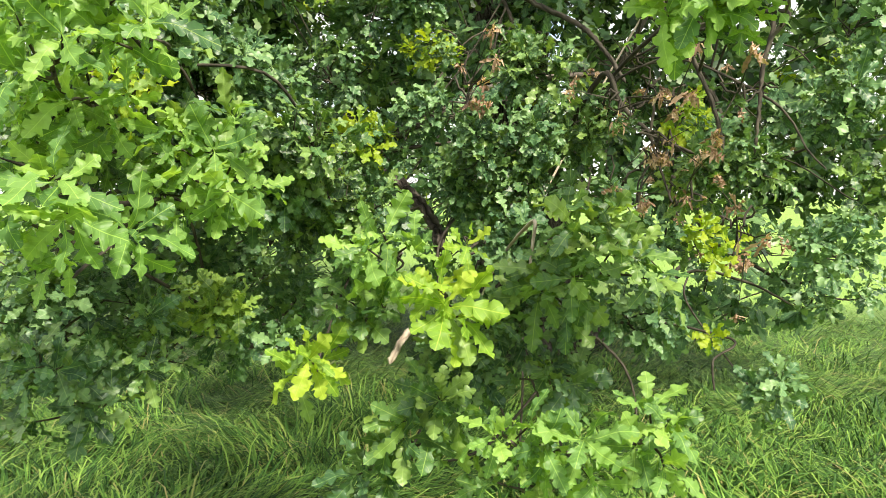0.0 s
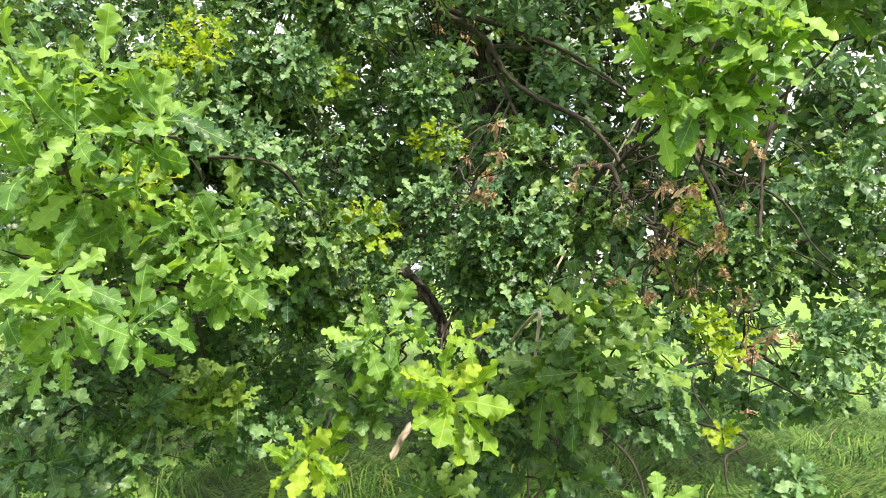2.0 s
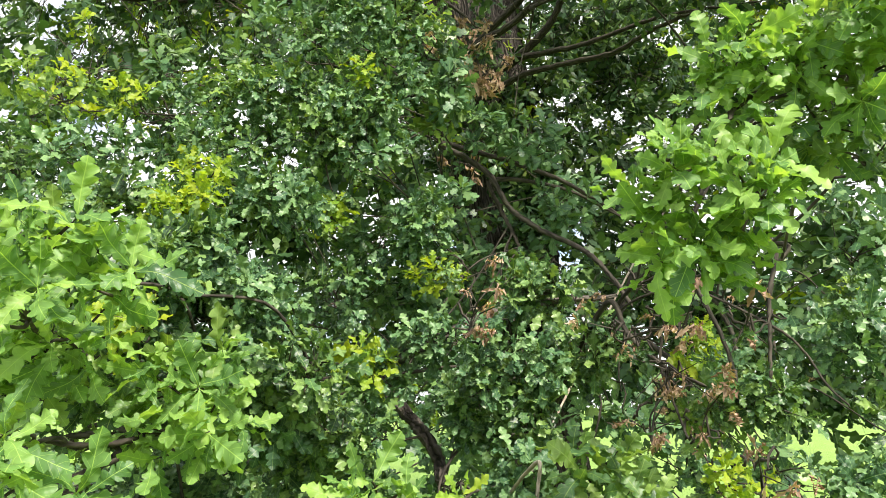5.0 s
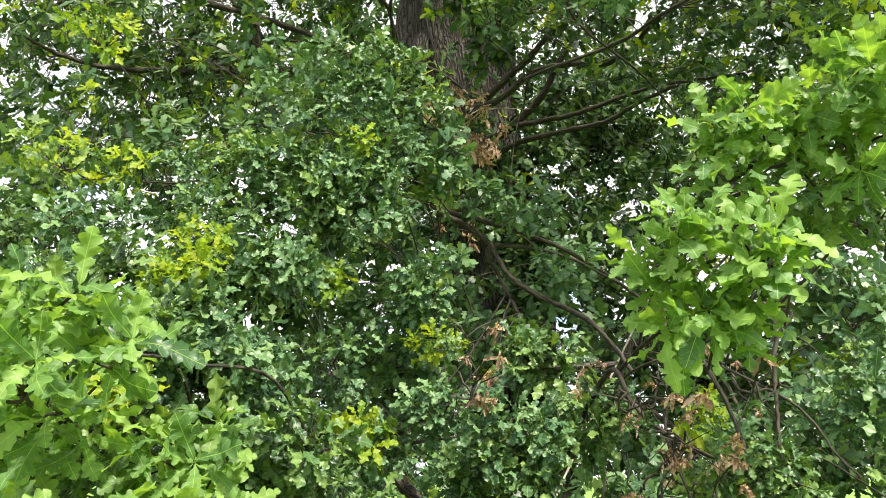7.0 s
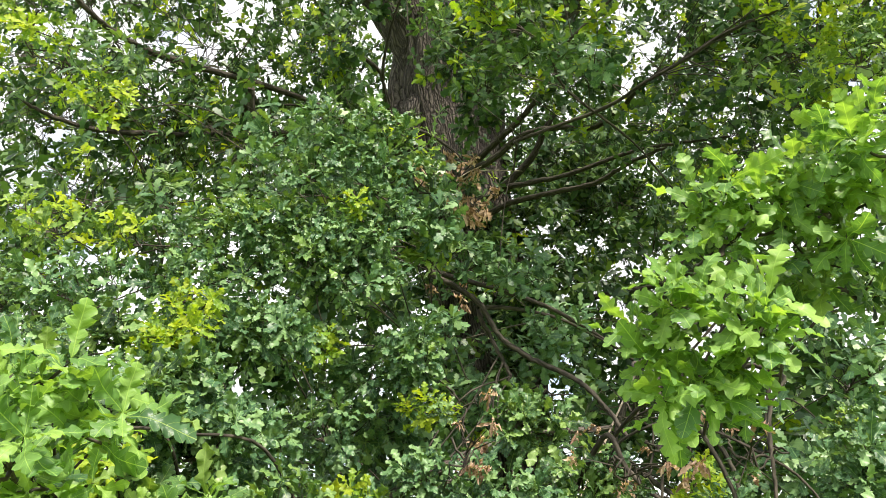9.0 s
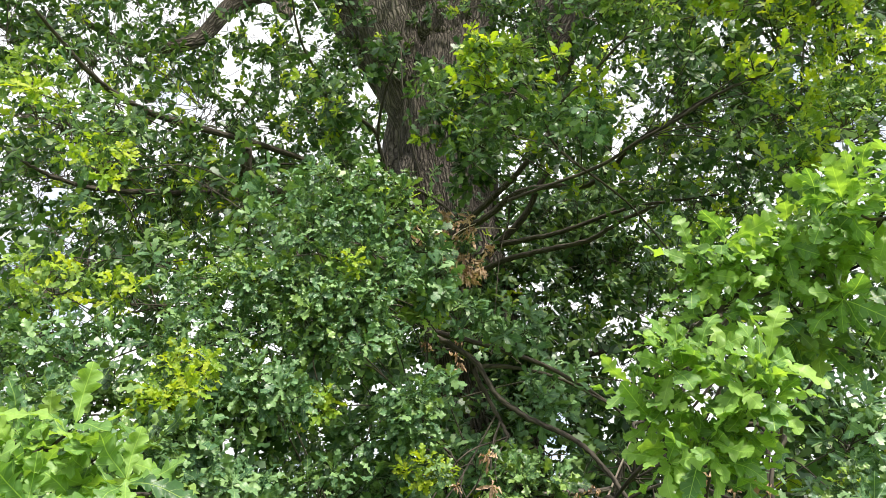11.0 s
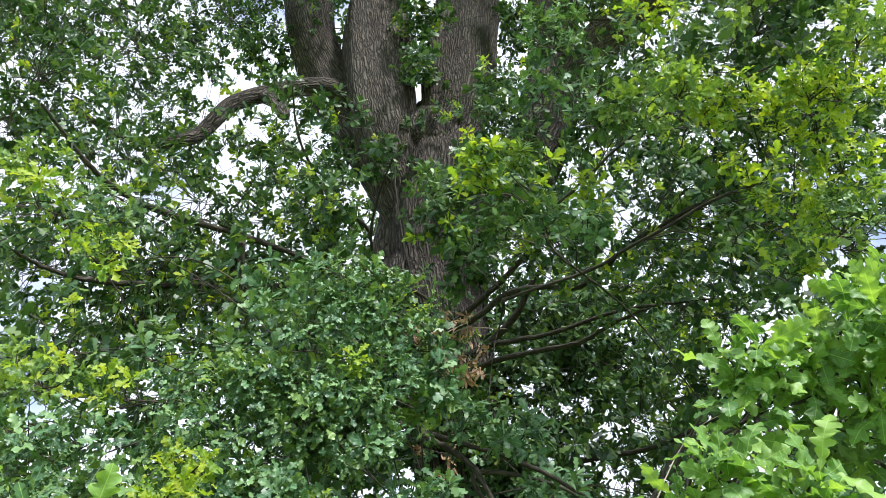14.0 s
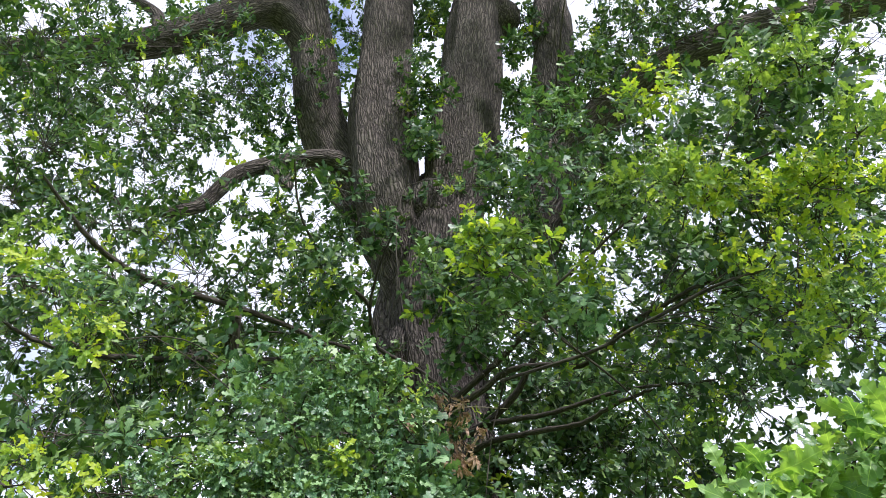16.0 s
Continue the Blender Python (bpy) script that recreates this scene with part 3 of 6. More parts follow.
def burr(place, size, seed):
    """A swollen burr on the bark."""
    bm = bmesh.new()
    bmesh.ops.create_icosphere(bm, subdivisions=4, radius=1.0)
    for v in bm.verts:
        q = v.co * 1.6 + Vector((seed, 0, 0))
        k = 1 + 0.20 * noise.noise(q) + 0.07 * noise.noise(q * 3.0)
        v.co = Vector((v.co.x * size[0], v.co.y * size[1], v.co.z * size[2])) * k
    vs = np.array([v.co[:] for v in bm.verts]); fs = np.array([[v.index for v in f.verts] for f in bm.faces])
    bm.free()
    return under(mesh_object("burr", vs + np.array(place), fs, [MAT_BARK], None, "swollen burr on the bark", grain=vs + seed), oak)


burr((1.08, 6.9, 13.0), (0.34, 0.32, 0.42), 1.0)
burr((0.0, 6.72, 8.2), (0.34, 0.20, 0.42), 4.0)
burr((-0.12, 6.75, 7.3), (0.28, 0.18, 0.22), 6.0)
burr((-0.25, 6.85, 5.9), (0.25, 0.2, 0.5), 9.0)


def trunk_at(z):
    return np.array([np.interp(z, [0, 1.6, 3.2, 4.8, 6.2, 9, 14], [0.8, 0.68, 0.5, 0.22, 0.0, 0.1, 0.1]), 7.1, z])


BOUGHS = [0]
SKELETON = [np.array([[*trunk_at(z), 0.3] for z in np.arange(2.0, 9.0, 0.25)])]


def branch(points, r0, r1, label="bare oak branch", bark=None, sides=8):
    """A branch that shows its wood, tapering from r0 to r1."""
    r = np.random.default_rng(int(abs(points[0][0]) * 1000) + len(points))
    first = np.array(points[0], float)
    root, thick = attach(first, r)
    lead = []
    if np.linalg.norm(root - first) > 0.3:
        lead = [root, (root + first) / 2 + np.array([0, 0, 0.08 * np.linalg.norm(root - first)])]
    n, k = 8 * len(points), 9 * len(lead)
    line = spline([*lead, *points], n + k)
    line[1:-1] += r.normal(0, r0 * 0.10, (n + k - 2, 3))
    rad = np.r_[np.linspace(r0 * 0.45, r0, k), np.linspace(r0, r1, n)] * r.uniform(0.93, 1.08, n + k)
    t = Tubes().add(line, rad, sides, seed=float(len(SKELETON)))
    SKELETON.append(np.c_[line, rad])
    return under(t.done("branch", bark or MAT_TWIG, None, label), oak)


def attach(end, r):
    """The nearest wood nearer the trunk from which a bough can grow."""
    p = np.vstack(SKELETON)
    d = np.linalg.norm(p[:, :3] - end, axis=1)
    inner = np.linalg.norm(p[:, :2] - (0.4, 7.1), axis=1) < np.linalg.norm(end[:2] - (0.4, 7.1)) - 0.3
    cost = np.where(inner & (d > 0.4), d * r.uniform(0.85, 1.2, len(d)), 99.0)
    k = int(np.argmin(cost))
    if cost[k] > 90:
        return trunk_at(min(9.0, max(2.2, end[2]))), 0.05
    return p[k, :3], p[k, 3]
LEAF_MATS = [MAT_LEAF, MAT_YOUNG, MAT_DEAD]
VEINED_MATS = [MAT_LEAF_VEINED, MAT_YOUNG_VEINED, MAT_DEAD]
CLUMP_MATS = [MAT_LEAF_VEINED, MAT_YOUNG_VEINED, MAT_FRESH_LIT_VEINED, MAT_BLUE_VEINED]
CLUMP_SAYS = ["leafy oak branch end", "oak branch end with yellow leaves, young or painted sunlit", "branch end with fresh oak leaves in a painted sunlit green", "branch end with dark glossy oak leaves"]


def bough(end, spread, sprays, base=None, leaf=0.070, young=0.11, dead=0.0, rosettes=3, flat=0.75, radius=0.02, label="leafy oak bough", count=9, sag=0.0, shapes=None):
    """A branch from the trunk to its end, with sprays of leafy shoots about its outer part."""
    BOUGHS[0] += 1
    r = np.random.default_rng(100 + BOUGHS[0])
    end = np.array(end, float)
    root, thick = attach(end, r) if base is None else (np.array(base, float), 0.1)
    way = end - root
    far = np.linalg.norm(way)
    m1 = root + way * 0.35 + np.array([0, 0, 0.10 * far + sag]) + r.normal(0, 0.06 * far, 3)
    m2 = root + way * 0.72 + np.array([0, 0, 0.09 * far + sag]) + r.normal(0, 0.04 * far, 3)
    line = spline([root, m1, m2, end], 26)
    line[1:-1] += np.cumsum(r.normal(0, 0.012, (24, 3)), 0) * np.sin(np.linspace(0, np.pi, 24))[:, None]
    wood, leaves = Tubes(), Leaves()
    wood.add(line, np.linspace(max(0.0034, min(thick * 0.7, radius * 0.12 + 0.0015 * far)), 0.002, 26), 7, seed=float(BOUGHS[0]))
    SKELETON.append(np.c_[line[8:], np.linspace(min(thick, 0.006 + 0.002 * far), 0.004, 18)])
    tail = line[int(26 * (1 - min(0.8, spread * 1.9 / max(far, 0.5)))):]
    for _ in range(sprays):
        off = unit(r.normal(0, 1, 3)) * spread * r.uniform(0.15, 1.0) ** 0.5 * np.array([1.0, 1.0, flat])
        tip = end + off
        k = np.argmin(np.linalg.norm(tail - tip, axis=1) + r.uniform(0, 0.2, len(tail)))
        near = tail[max(0, k - r.integers(0, 4))]
        bow = (near + tip) / 2 + r.normal(0, 0.16, 3) * np.linalg.norm(tip - near) + np.array([0, 0, 0.04])
        tw = spline([near, bow, tip], 6)
        if shapes is TINY_SHAPES:
            wood.add(tw[[0, 3, 5]], [0.0040, 0.003, 0.0018], 3)
        else:
            wood.add(tw[[0, 2, 4, 5]], [0.0036, 0.0028, 0.0020, 0.0016], 3)
        out = np.array([tip[0] - 0.4, tip[1] - 7.1, 0.0])
        ax = unit(unit(tip - near) + 1.1 * unit(out) + np.array([0, 0, 0.35]) + r.normal(0, 0.3, 3))
        kind = 2 if r.random() < dead else (1 if r.random() < young else 0)
        spots = [(tip, ax)]
        for _ in range(rosettes - 1):
            q = tw[r.integers(2, 6)]
            d = unit(ax + r.normal(0, 0.75, 3))
            e = q + d * r.uniform(0.07, 0.20)
            wood.add(np.array([q, e]), [0.0025, 0.0018], 3)
            spots.append((e, d))
        for p, d in spots:
            c = max(4, int(r.normal(count, 1.5)))
            kk = kind if r.random() < 0.8 else 0
            leaves.add(*rosette(p, d, c, leaf * r.uniform(0.8, 1.15) * (0.8 if kk == 1 else 1.0), r, droop=0.2 if kk != 2 else 0.8), kk)
    br = under(wood.done("branch", MAT_TWIG, None, label), oak)
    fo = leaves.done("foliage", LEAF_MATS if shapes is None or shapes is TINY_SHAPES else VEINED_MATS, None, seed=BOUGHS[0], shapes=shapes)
    return under(fo, br)


def shell(n, r):
    """n places spread evenly over a unit ball, most of them near its outside."""
    k = np.arange(n) + 0.5
    z = 1 - 2 * k / n
    th = k * 2.39996 + r.uniform(0, 6.28)
    q = np.sqrt(1 - z * z)
    way = np.stack([q * np.cos(th), q * np.sin(th), z], -1) + r.normal(0, 0.18, (n, 3))
    return way * (r.uniform(0.25, 1.0, n) ** 0.45)[:, None]


def lead(heart, r, n):
    """The way of a branch from older wood to a leafy end: it spreads out from the middle of the crown and turns outwards last."""
    out = unit(heart - np.array([0.0, -0.3, 1.6]))
    bend = heart + out * r.uniform(0.45, 0.8)
    root, thick = attach(bend, r)
    far = np.linalg.norm(heart - root)
    mid = (root + bend) / 2 + np.array([0, 0, 0.05 * far]) + r.normal(0, 0.05 * far, 3)
    return spline([root, mid, bend, heart + out * 0.2 + r.normal(0, 0.02, 3), heart], n), thick, far


def clump(centre, reach, shoots, leaf, kind, count=9):
    """The leafy end of a branch: shoots that fan outwards, each with a whorl of leaves at its tip and one or two below."""
    BOUGHS[0] += 1
    r = np.random.default_rng(500 + BOUGHS[0])
    centre, reach = np.array(centre, float), np.array(reach, float)
    heart = centre + np.array([0.0, 0.5, -0.35]) * reach
    line, thick, far = lead(heart, r, 22)
    wood, leaves = Tubes(), Leaves()
    wood.add(line, np.linspace(max(0.0032, min(thick * 0.6, 0.0026 + 0.0008 * far)), 0.0022, 22), 5, seed=float(BOUGHS[0]))
    SKELETON.append(np.c_[line[8:], np.linspace(min(thick, 0.006 + 0.002 * far), 0.004, 14)])
    for off in shell(shoots, r):
        tip = centre + off * reach
        near = line[-1 - r.integers(0, 5)]
        ax = unit(0.75 * off + np.array([0.0, -0.75, 0.55]) + 0.3 * unit(tip - near) + r.normal(0, 0.25, 3))
        tw = spline([near, (near + tip) / 2 + r.normal(0, 0.1, 3) * np.linalg.norm(tip - near), tip], 6)
        wood.add(tw[::2], [0.0032, 0.0024, 0.0016], 3)
        mine = kind if r.random() < 0.88 else (0 if kind else 3)
        leaves.add(*rosette(tip, ax, max(5, int(r.normal(count, 1.5))), leaf * r.uniform(0.85, 1.12), r, droop=0.15), mine)
        for _ in range(r.integers(1, 3)):
            q = tw[r.integers(2, 5)]
            d = unit(ax + r.normal(0, 0.8, 3))
            e = q + d * r.uniform(0.4, 1.0) * leaf
            wood.add(np.array([q, e]), [0.0020, 0.0014], 3)
            leaves.add(*rosette(e, d, max(4, count - 3), leaf * r.uniform(0.7, 1.0), r, droop=0.2), mine if mine != 1 or r.random() < 0.5 else 0)
    br = under(wood.done("branch", MAT_TWIG, None, CLUMP_SAYS[kind]), oak)
    return under(leaves.done("foliage", CLUMP_MATS, None, seed=BOUGHS[0], shapes=MID_SHAPES if centre[1] < 2.2 else FAR_SHAPES), br)

# ---- boughs: end, spread, sprays ----
# branches whose wood shows
branch([(0.08, 6.02, 4.65), (0.23, 5.74, 4.74), (0.42, 5.51, 4.73), (0.68, 5.29, 4.85), (0.93, 5.06, 4.78), (1.25, 4.91, 4.71), (1.52, 4.51, 4.82), (1.71, 4.19, 4.8), (1.94, 3.84, 4.78), (2.15, 3.37, 4.68)], 0.034, 0.012)
branch([(0.25, 6.32, 4.47), (0.55, 5.95, 4.5), (0.88, 5.7, 4.49), (1.28, 5.41, 4.45), (1.5, 5.11, 4.47), (1.76, 4.89, 4.5)], 0.034, 0.013)
branch([(0.13, 6.04, 4.81), (0.49, 5.59, 4.98), (0.7, 5.19, 5.01), (0.88, 4.76, 5.05), (1.11, 4.23, 5.17)], 0.035, 0.014)
branch([(0.52, 6.17, 4.76), (0.83, 5.9, 4.98), (0.96, 5.64, 5.18), (1.11, 5.5, 5.34)], 0.04, 0.02)
branch([(0.62, 6.05, 4.75), (1.11, 5.76, 4.72), (1.68, 5.37, 4.75), (2.33, 4.94, 4.63)], 0.03, 0.01)
branch([(0.63, 6.71, 3.67), (1.46, 5.94, 3.64), (1.8, 5.43, 3.56), (2.15, 4.61, 3.56)], 0.035, 0.012)
branch([(-2.17, 4.62, 5.15), (-2.38, 4.3, 5.09), (-2.48, 3.98, 5.06), (-2.58, 3.7, 5.12), (-2.64, 3.47, 5.16)], 0.028, 0.01)
branch([(-0.66, 5.76, 5.18), (-1.72, 5.08, 4.74), (-2.32, 4.44, 4.36), (-2.56, 4.12, 4.25), (-2.66, 3.81, 4.2)], 0.032, 0.01)
branch([(-0.39, 5.73, 5.26), (-0.49, 5.41, 5.2), (-0.52, 5.07, 5.34), (-0.44, 4.78, 5.55), (-0.32, 4.57, 5.81)], 0.02, 0.007)
branch([(-0.6, 5.28, 5.55), (-0.85, 4.8, 5.46), (-1.01, 4.43, 5.55), (-1.09, 4.17, 5.67), (-1.12, 3.92, 5.9)], 0.018, 0.007)
branch([(-0.67, 5.79, 5.32), (-1.05, 5.44, 5.22), (-1.4, 5.19, 5.11)], 0.02, 0.008)
branch([(-1.43, 4.44, 4.73), (-1.43, 4.57, 4.54), (-1.39, 4.76, 4.24)], 0.03, 0.028, label="grey dead branch stub")
branch([(0.26, 2.18, 1.47), (0.27, 2.13, 1.41), (0.26, 2.07, 1.34)], 0.004, 0.0035, bark=MAT_BARE, label="bare pale twig", sides=5)
branch([(-0.07, 5.33, 4.23), (0.12, 5.17, 4.32), (0.29, 5.03, 4.36), (0.62, 4.92, 4.3)], 0.007, 0.004, bark=MAT_BARE, label="bare pale twig", sides=5)
branch([(1.1, 3.34, 2.3), (1.16, 3.25, 2.13), (1.21, 3.15, 1.94), (1.21, 3.06, 1.74)], 0.014, 0.008)
branch([(1.37, 3.02, 2.3), (1.32, 2.98, 2.06), (1.29, 2.92, 1.82)], 0.012, 0.006)
branch([(0.9, 3.86, 2.12), (0.94, 3.46, 1.91), (1.01, 3.14, 1.77), (1.07, 2.9, 1.71), (1.13, 2.67, 1.66), (1.27, 2.49, 1.72)], 0.016, 0.005)
branch([(0.99, 2.72, 1.44), (1.06, 2.47, 1.33), (1.14, 2.32, 1.27), (1.22, 2.17, 1.31)], 0.009, 0.004)
branch([(0.14, 1.96, 1.19), (0.02, 1.67, 1.25), (-0.05, 1.48, 1.28), (-0.08, 1.37, 1.27), (-0.1, 1.31, 1.24)], 0.008, 0.007, bark=MAT_BARE, label="broken pale-ended branch")
branch([(-0.61, 2.11, 1.52), (-0.62, 1.48, 1.54), (-0.72, 1.43, 1.54)], 0.008, 0.005)
branch([(-0.79, 2.05, 1.5), (-0.82, 1.71, 1.5), (-0.95, 1.64, 1.43)], 0.008, 0.005)
branch([(-0.24, 2.28, 1.69), (-0.17, 2.22, 1.63), (-0.11, 2.16, 1.57), (-0.06, 2.09, 1.52), (-0.02, 2.02, 1.46), (-0.01, 1.94, 1.41)], 0.02, 0.017, bark=MAT_BARK, label="crooked rough-barked oak branch")
branch([(-0.03, 2.94, 2.71), (0.07, 2.89, 2.62), (0.16, 2.84, 2.53), (0.23, 2.80, 2.39), (0.33, 2.74, 2.29), (0.45, 2.67, 2.21), (0.52, 2.59, 2.14), (0.58, 2.52, 2.04), (0.62, 2.45, 1.94)], 0.013, 0.008)
branch([(0.17, 2.89, 2.53), (0.20, 2.86, 2.40), (0.24, 2.82, 2.30), (0.27, 2.77, 2.21)], 0.01, 0.007)
branch([(0.18, 1.44, 1.50), (0.18, 1.42, 1.46), (0.17, 1.40, 1.40)], 0.004, 0.0035, bark=MAT_BARE, label='bare pale twig', sides=5)
branch([(-0.50, 1.25, 1.55), (-0.51, 1.20, 1.54), (-0.53, 1.13, 1.54), (-0.55, 1.06, 1.55)], 0.0055, 0.004)
branch([(-0.52, 1.24, 1.52), (-0.54, 1.18, 1.50), (-0.55, 1.12, 1.49), (-0.58, 1.05, 1.47)], 0.0045, 0.003)
branch([(-0.59, 1.27, 1.47), (-0.60, 1.20, 1.44), (-0.60, 1.14, 1.42)], 0.004, 0.003)
branch([(0.58, 1.81, 1.99), (0.59, 1.76, 1.93), (0.61, 1.72, 1.85), (0.63, 1.67, 1.76), (0.64, 1.63, 1.66)], 0.0065, 0.0045)
branch([(0.83, 1.76, 2.00), (0.79, 1.74, 1.93), (0.76, 1.71, 1.86), (0.74, 1.68, 1.75), (0.72, 1.65, 1.65)], 0.006, 0.004)
branch([(0.42, 1.88, 1.87), (0.45, 1.83, 1.79), (0.48, 1.78, 1.74), (0.52, 1.72, 1.69), (0.58, 1.65, 1.65)], 0.0075, 0.004)
branch([(0.52, 1.81, 1.79), (0.52, 1.79, 1.70), (0.54, 1.75, 1.60), (0.55, 1.72, 1.55)], 0.004, 0.0025)
branch([(0.77, 1.72, 1.79), (0.81, 1.67, 1.73), (0.83, 1.63, 1.66), (0.85, 1.58, 1.61)], 0.0035, 0.002)
branch([(0.63, 1.55, 1.24), (0.58, 1.50, 1.20), (0.56, 1.44, 1.15)], 0.003, 0.002)
branch([(0.69, 2.18, 1.29), (0.77, 2.12, 1.33), (0.89, 2.03, 1.30), (0.97, 1.95, 1.25)], 0.006, 0.003)
branch([(0.66, 1.09, 2.17), (0.57, 1.08, 2.14), (0.51, 1.07, 2.09), (0.45, 1.05, 2.05), (0.42, 1.01, 2.01)], 0.007, 0.004)
branch([(0.61, 1.08, 2.13), (0.55, 1.06, 2.08), (0.49, 1.03, 2.05)], 0.004, 0.0025)
branch([(0.64, 3.36, 4.07), (0.87, 2.93, 4.21), (1.03, 2.60, 4.19), (1.18, 2.32, 4.11), (1.25, 2.11, 3.98), (1.32, 1.88, 3.85)], 0.008, 0.004)
branch([(0.50, 3.92, 3.98), (0.92, 3.51, 3.93), (1.06, 3.15, 3.85), (1.16, 2.80, 3.74), (1.21, 2.47, 3.62), (1.26, 2.15, 3.46)], 0.012, 0.006)
# leafy branch ends over the grass and before the trunk: centre, reach, shoots, leaf length, sort
clump((-0.78, 1.38, 1.32), (0.174, 0.094, 0.094), 15, 0.061, 3)
clump((-0.04, 1.94, 1.78), (0.090, 0.054, 0.065), 7, 0.061, 3)
clump((0.12, 1.89, 1.75), (0.072, 0.050, 0.072), 7, 0.061, 3)
clump((-0.15, 1.99, 1.68), (0.084, 0.053, 0.067), 6, 0.061, 3)
clump((0.10, 1.89, 1.66), (0.079, 0.047, 0.056), 6, 0.061, 0)
clump((0.22, 1.88, 1.70), (0.079, 0.050, 0.064), 7, 0.061, 3)
clump((-0.23, 1.98, 1.64), (0.084, 0.050, 0.059), 6, 0.061, 3)
clump((0.06, 1.95, 1.56), (0.065, 0.046, 0.065), 6, 0.061, 3)
clump((0.07, 2.39, 1.62), (0.120, 0.070, 0.080), 7, 0.061, 3)
clump((0.12, 1.99, 1.52), (0.092, 0.059, 0.075), 7, 0.061, 0)
clump((-0.22, 1.87, 1.42), (0.111, 0.067, 0.079), 9, 0.061, 3)
clump((0.16, 2.18, 1.38), (0.110, 0.071, 0.092), 7, 0.061, 3)
clump((-0.13, 2.89, 1.52), (0.170, 0.102, 0.121), 9, 0.065, 3)
clump((0.01, 2.58, 1.36), (0.152, 0.099, 0.131), 9, 0.065, 3)
clump((-0.41, 2.15, 1.53), (0.110, 0.064, 0.074), 7, 0.061, 3)
clump((1.14, 2.32, 1.31), (0.152, 0.084, 0.087), 7, 0.057, 3)
clump((0.91, 2.20, 1.21), (0.120, 0.070, 0.080), 6, 0.057, 3)
clump((0.75, 2.24, 1.15), (0.100, 0.070, 0.100), 6, 0.057, 3)
clump((1.24, 2.15, 1.26), (0.125, 0.073, 0.084), 6, 0.057, 3)
clump((1.05, 2.37, 1.44), (0.174, 0.091, 0.087), 9, 0.061, 3)
clump((-0.65, 1.78, 1.41), (0.143, 0.072, 0.064), 12, 0.061, 3)
clump((-0.51, 1.92, 1.36), (0.134, 0.073, 0.075), 12, 0.061, 3)
clump((-0.80, 1.71, 1.38), (0.143, 0.072, 0.064), 10, 0.061, 3)
clump((-0.98, 1.85, 1.43), (0.158, 0.080, 0.070), 9, 0.061, 3)
clump((-0.78, 2.06, 1.47), (0.166, 0.084, 0.074), 9, 0.061, 3)
clump((-0.42, 1.83, 1.27), (0.095, 0.061, 0.079), 7, 0.061, 3)
clump((-1.02, 2.37, 1.23), (0.239, 0.122, 0.109), 12, 0.065, 3)
clump((-0.68, 2.71, 1.40), (0.258, 0.131, 0.117), 12, 0.065, 3)
clump((-0.40, 2.55, 1.24), (0.196, 0.114, 0.131), 10, 0.065, 3)
clump((-0.94, 3.04, 1.18), (0.348, 0.178, 0.161), 13, 0.065, 3)
clump((-1.47, 2.60, 1.24), (0.326, 0.167, 0.151), 12, 0.065, 3)
clump((-0.22, 2.99, 1.60), (0.226, 0.132, 0.151), 9, 0.065, 3)
clump((0.84, 2.67, 1.40), (0.187, 0.098, 0.094), 9, 0.065, 3)
clump((0.59, 2.53, 1.59), (0.174, 0.099, 0.109), 9, 0.065, 3)
clump((1.28, 2.93, 1.34), (0.268, 0.131, 0.107), 9, 0.065, 3)
clump((-1.36, 2.11, 2.34), (0.109, 0.084, 0.131), 9, 0.061, 0)
clump((1.31, 2.25, 2.14), (0.109, 0.091, 0.152), 10, 0.065, 3)
clump((1.33, 2.39, 2.41), (0.141, 0.098, 0.141), 9, 0.065, 3)
clump((1.18, 2.36, 1.90), (0.152, 0.099, 0.131), 9, 0.065, 3)
clump((0.14, 2.99, 2.16), (0.151, 0.097, 0.125), 7, 0.065, 3)
clump((-0.10, 3.12, 2.49), (0.134, 0.103, 0.161), 7, 0.065, 3)
clump((0.28, 3.39, 2.90), (0.241, 0.148, 0.181), 9, 0.065, 3)
clump((0.55, 3.26, 2.59), (0.171, 0.110, 0.142), 9, 0.065, 3)
clump((-1.20, 1.93, 2.08), (0.096, 0.067, 0.096), 7, 0.061, 3)
clump((0.93, 2.48, 1.80), (0.131, 0.091, 0.131), 7, 0.065, 3)
clump((-0.70, 1.58, 1.28), (0.132, 0.082, 0.102), 12, 0.061, 3)
clump((-0.80, 1.38, 1.41), (0.107, 0.056, 0.054), 7, 0.061, 0)
clump((-0.50, 1.50, 1.32), (0.087, 0.054, 0.067), 9, 0.057, 2)
clump((-0.45, 1.61, 1.23), (0.100, 0.060, 0.071), 6, 0.061, 3)
clump((-0.29, 1.68, 1.55), (0.128, 0.072, 0.078), 13, 0.061, 0)
clump((-0.36, 1.56, 1.57), (0.080, 0.047, 0.054), 7, 0.061, 3)
clump((-0.17, 1.69, 1.54), (0.057, 0.035, 0.043), 4, 0.061, 0)
clump((-0.33, 1.72, 1.45), (0.102, 0.056, 0.059), 7, 0.057, 0)
clump((-0.33, 2.14, 1.92), (0.156, 0.084, 0.083), 13, 0.065, 3)
clump((-0.16, 2.21, 1.95), (0.104, 0.063, 0.075), 7, 0.065, 3)
clump((-0.02, 2.06, 1.96), (0.070, 0.040, 0.044), 6, 0.049, 1)
clump((0.25, 2.05, 1.93), (0.114, 0.071, 0.088), 13, 0.065, 0)
clump((0.38, 1.95, 1.76), (0.092, 0.070, 0.109), 12, 0.065, 0)
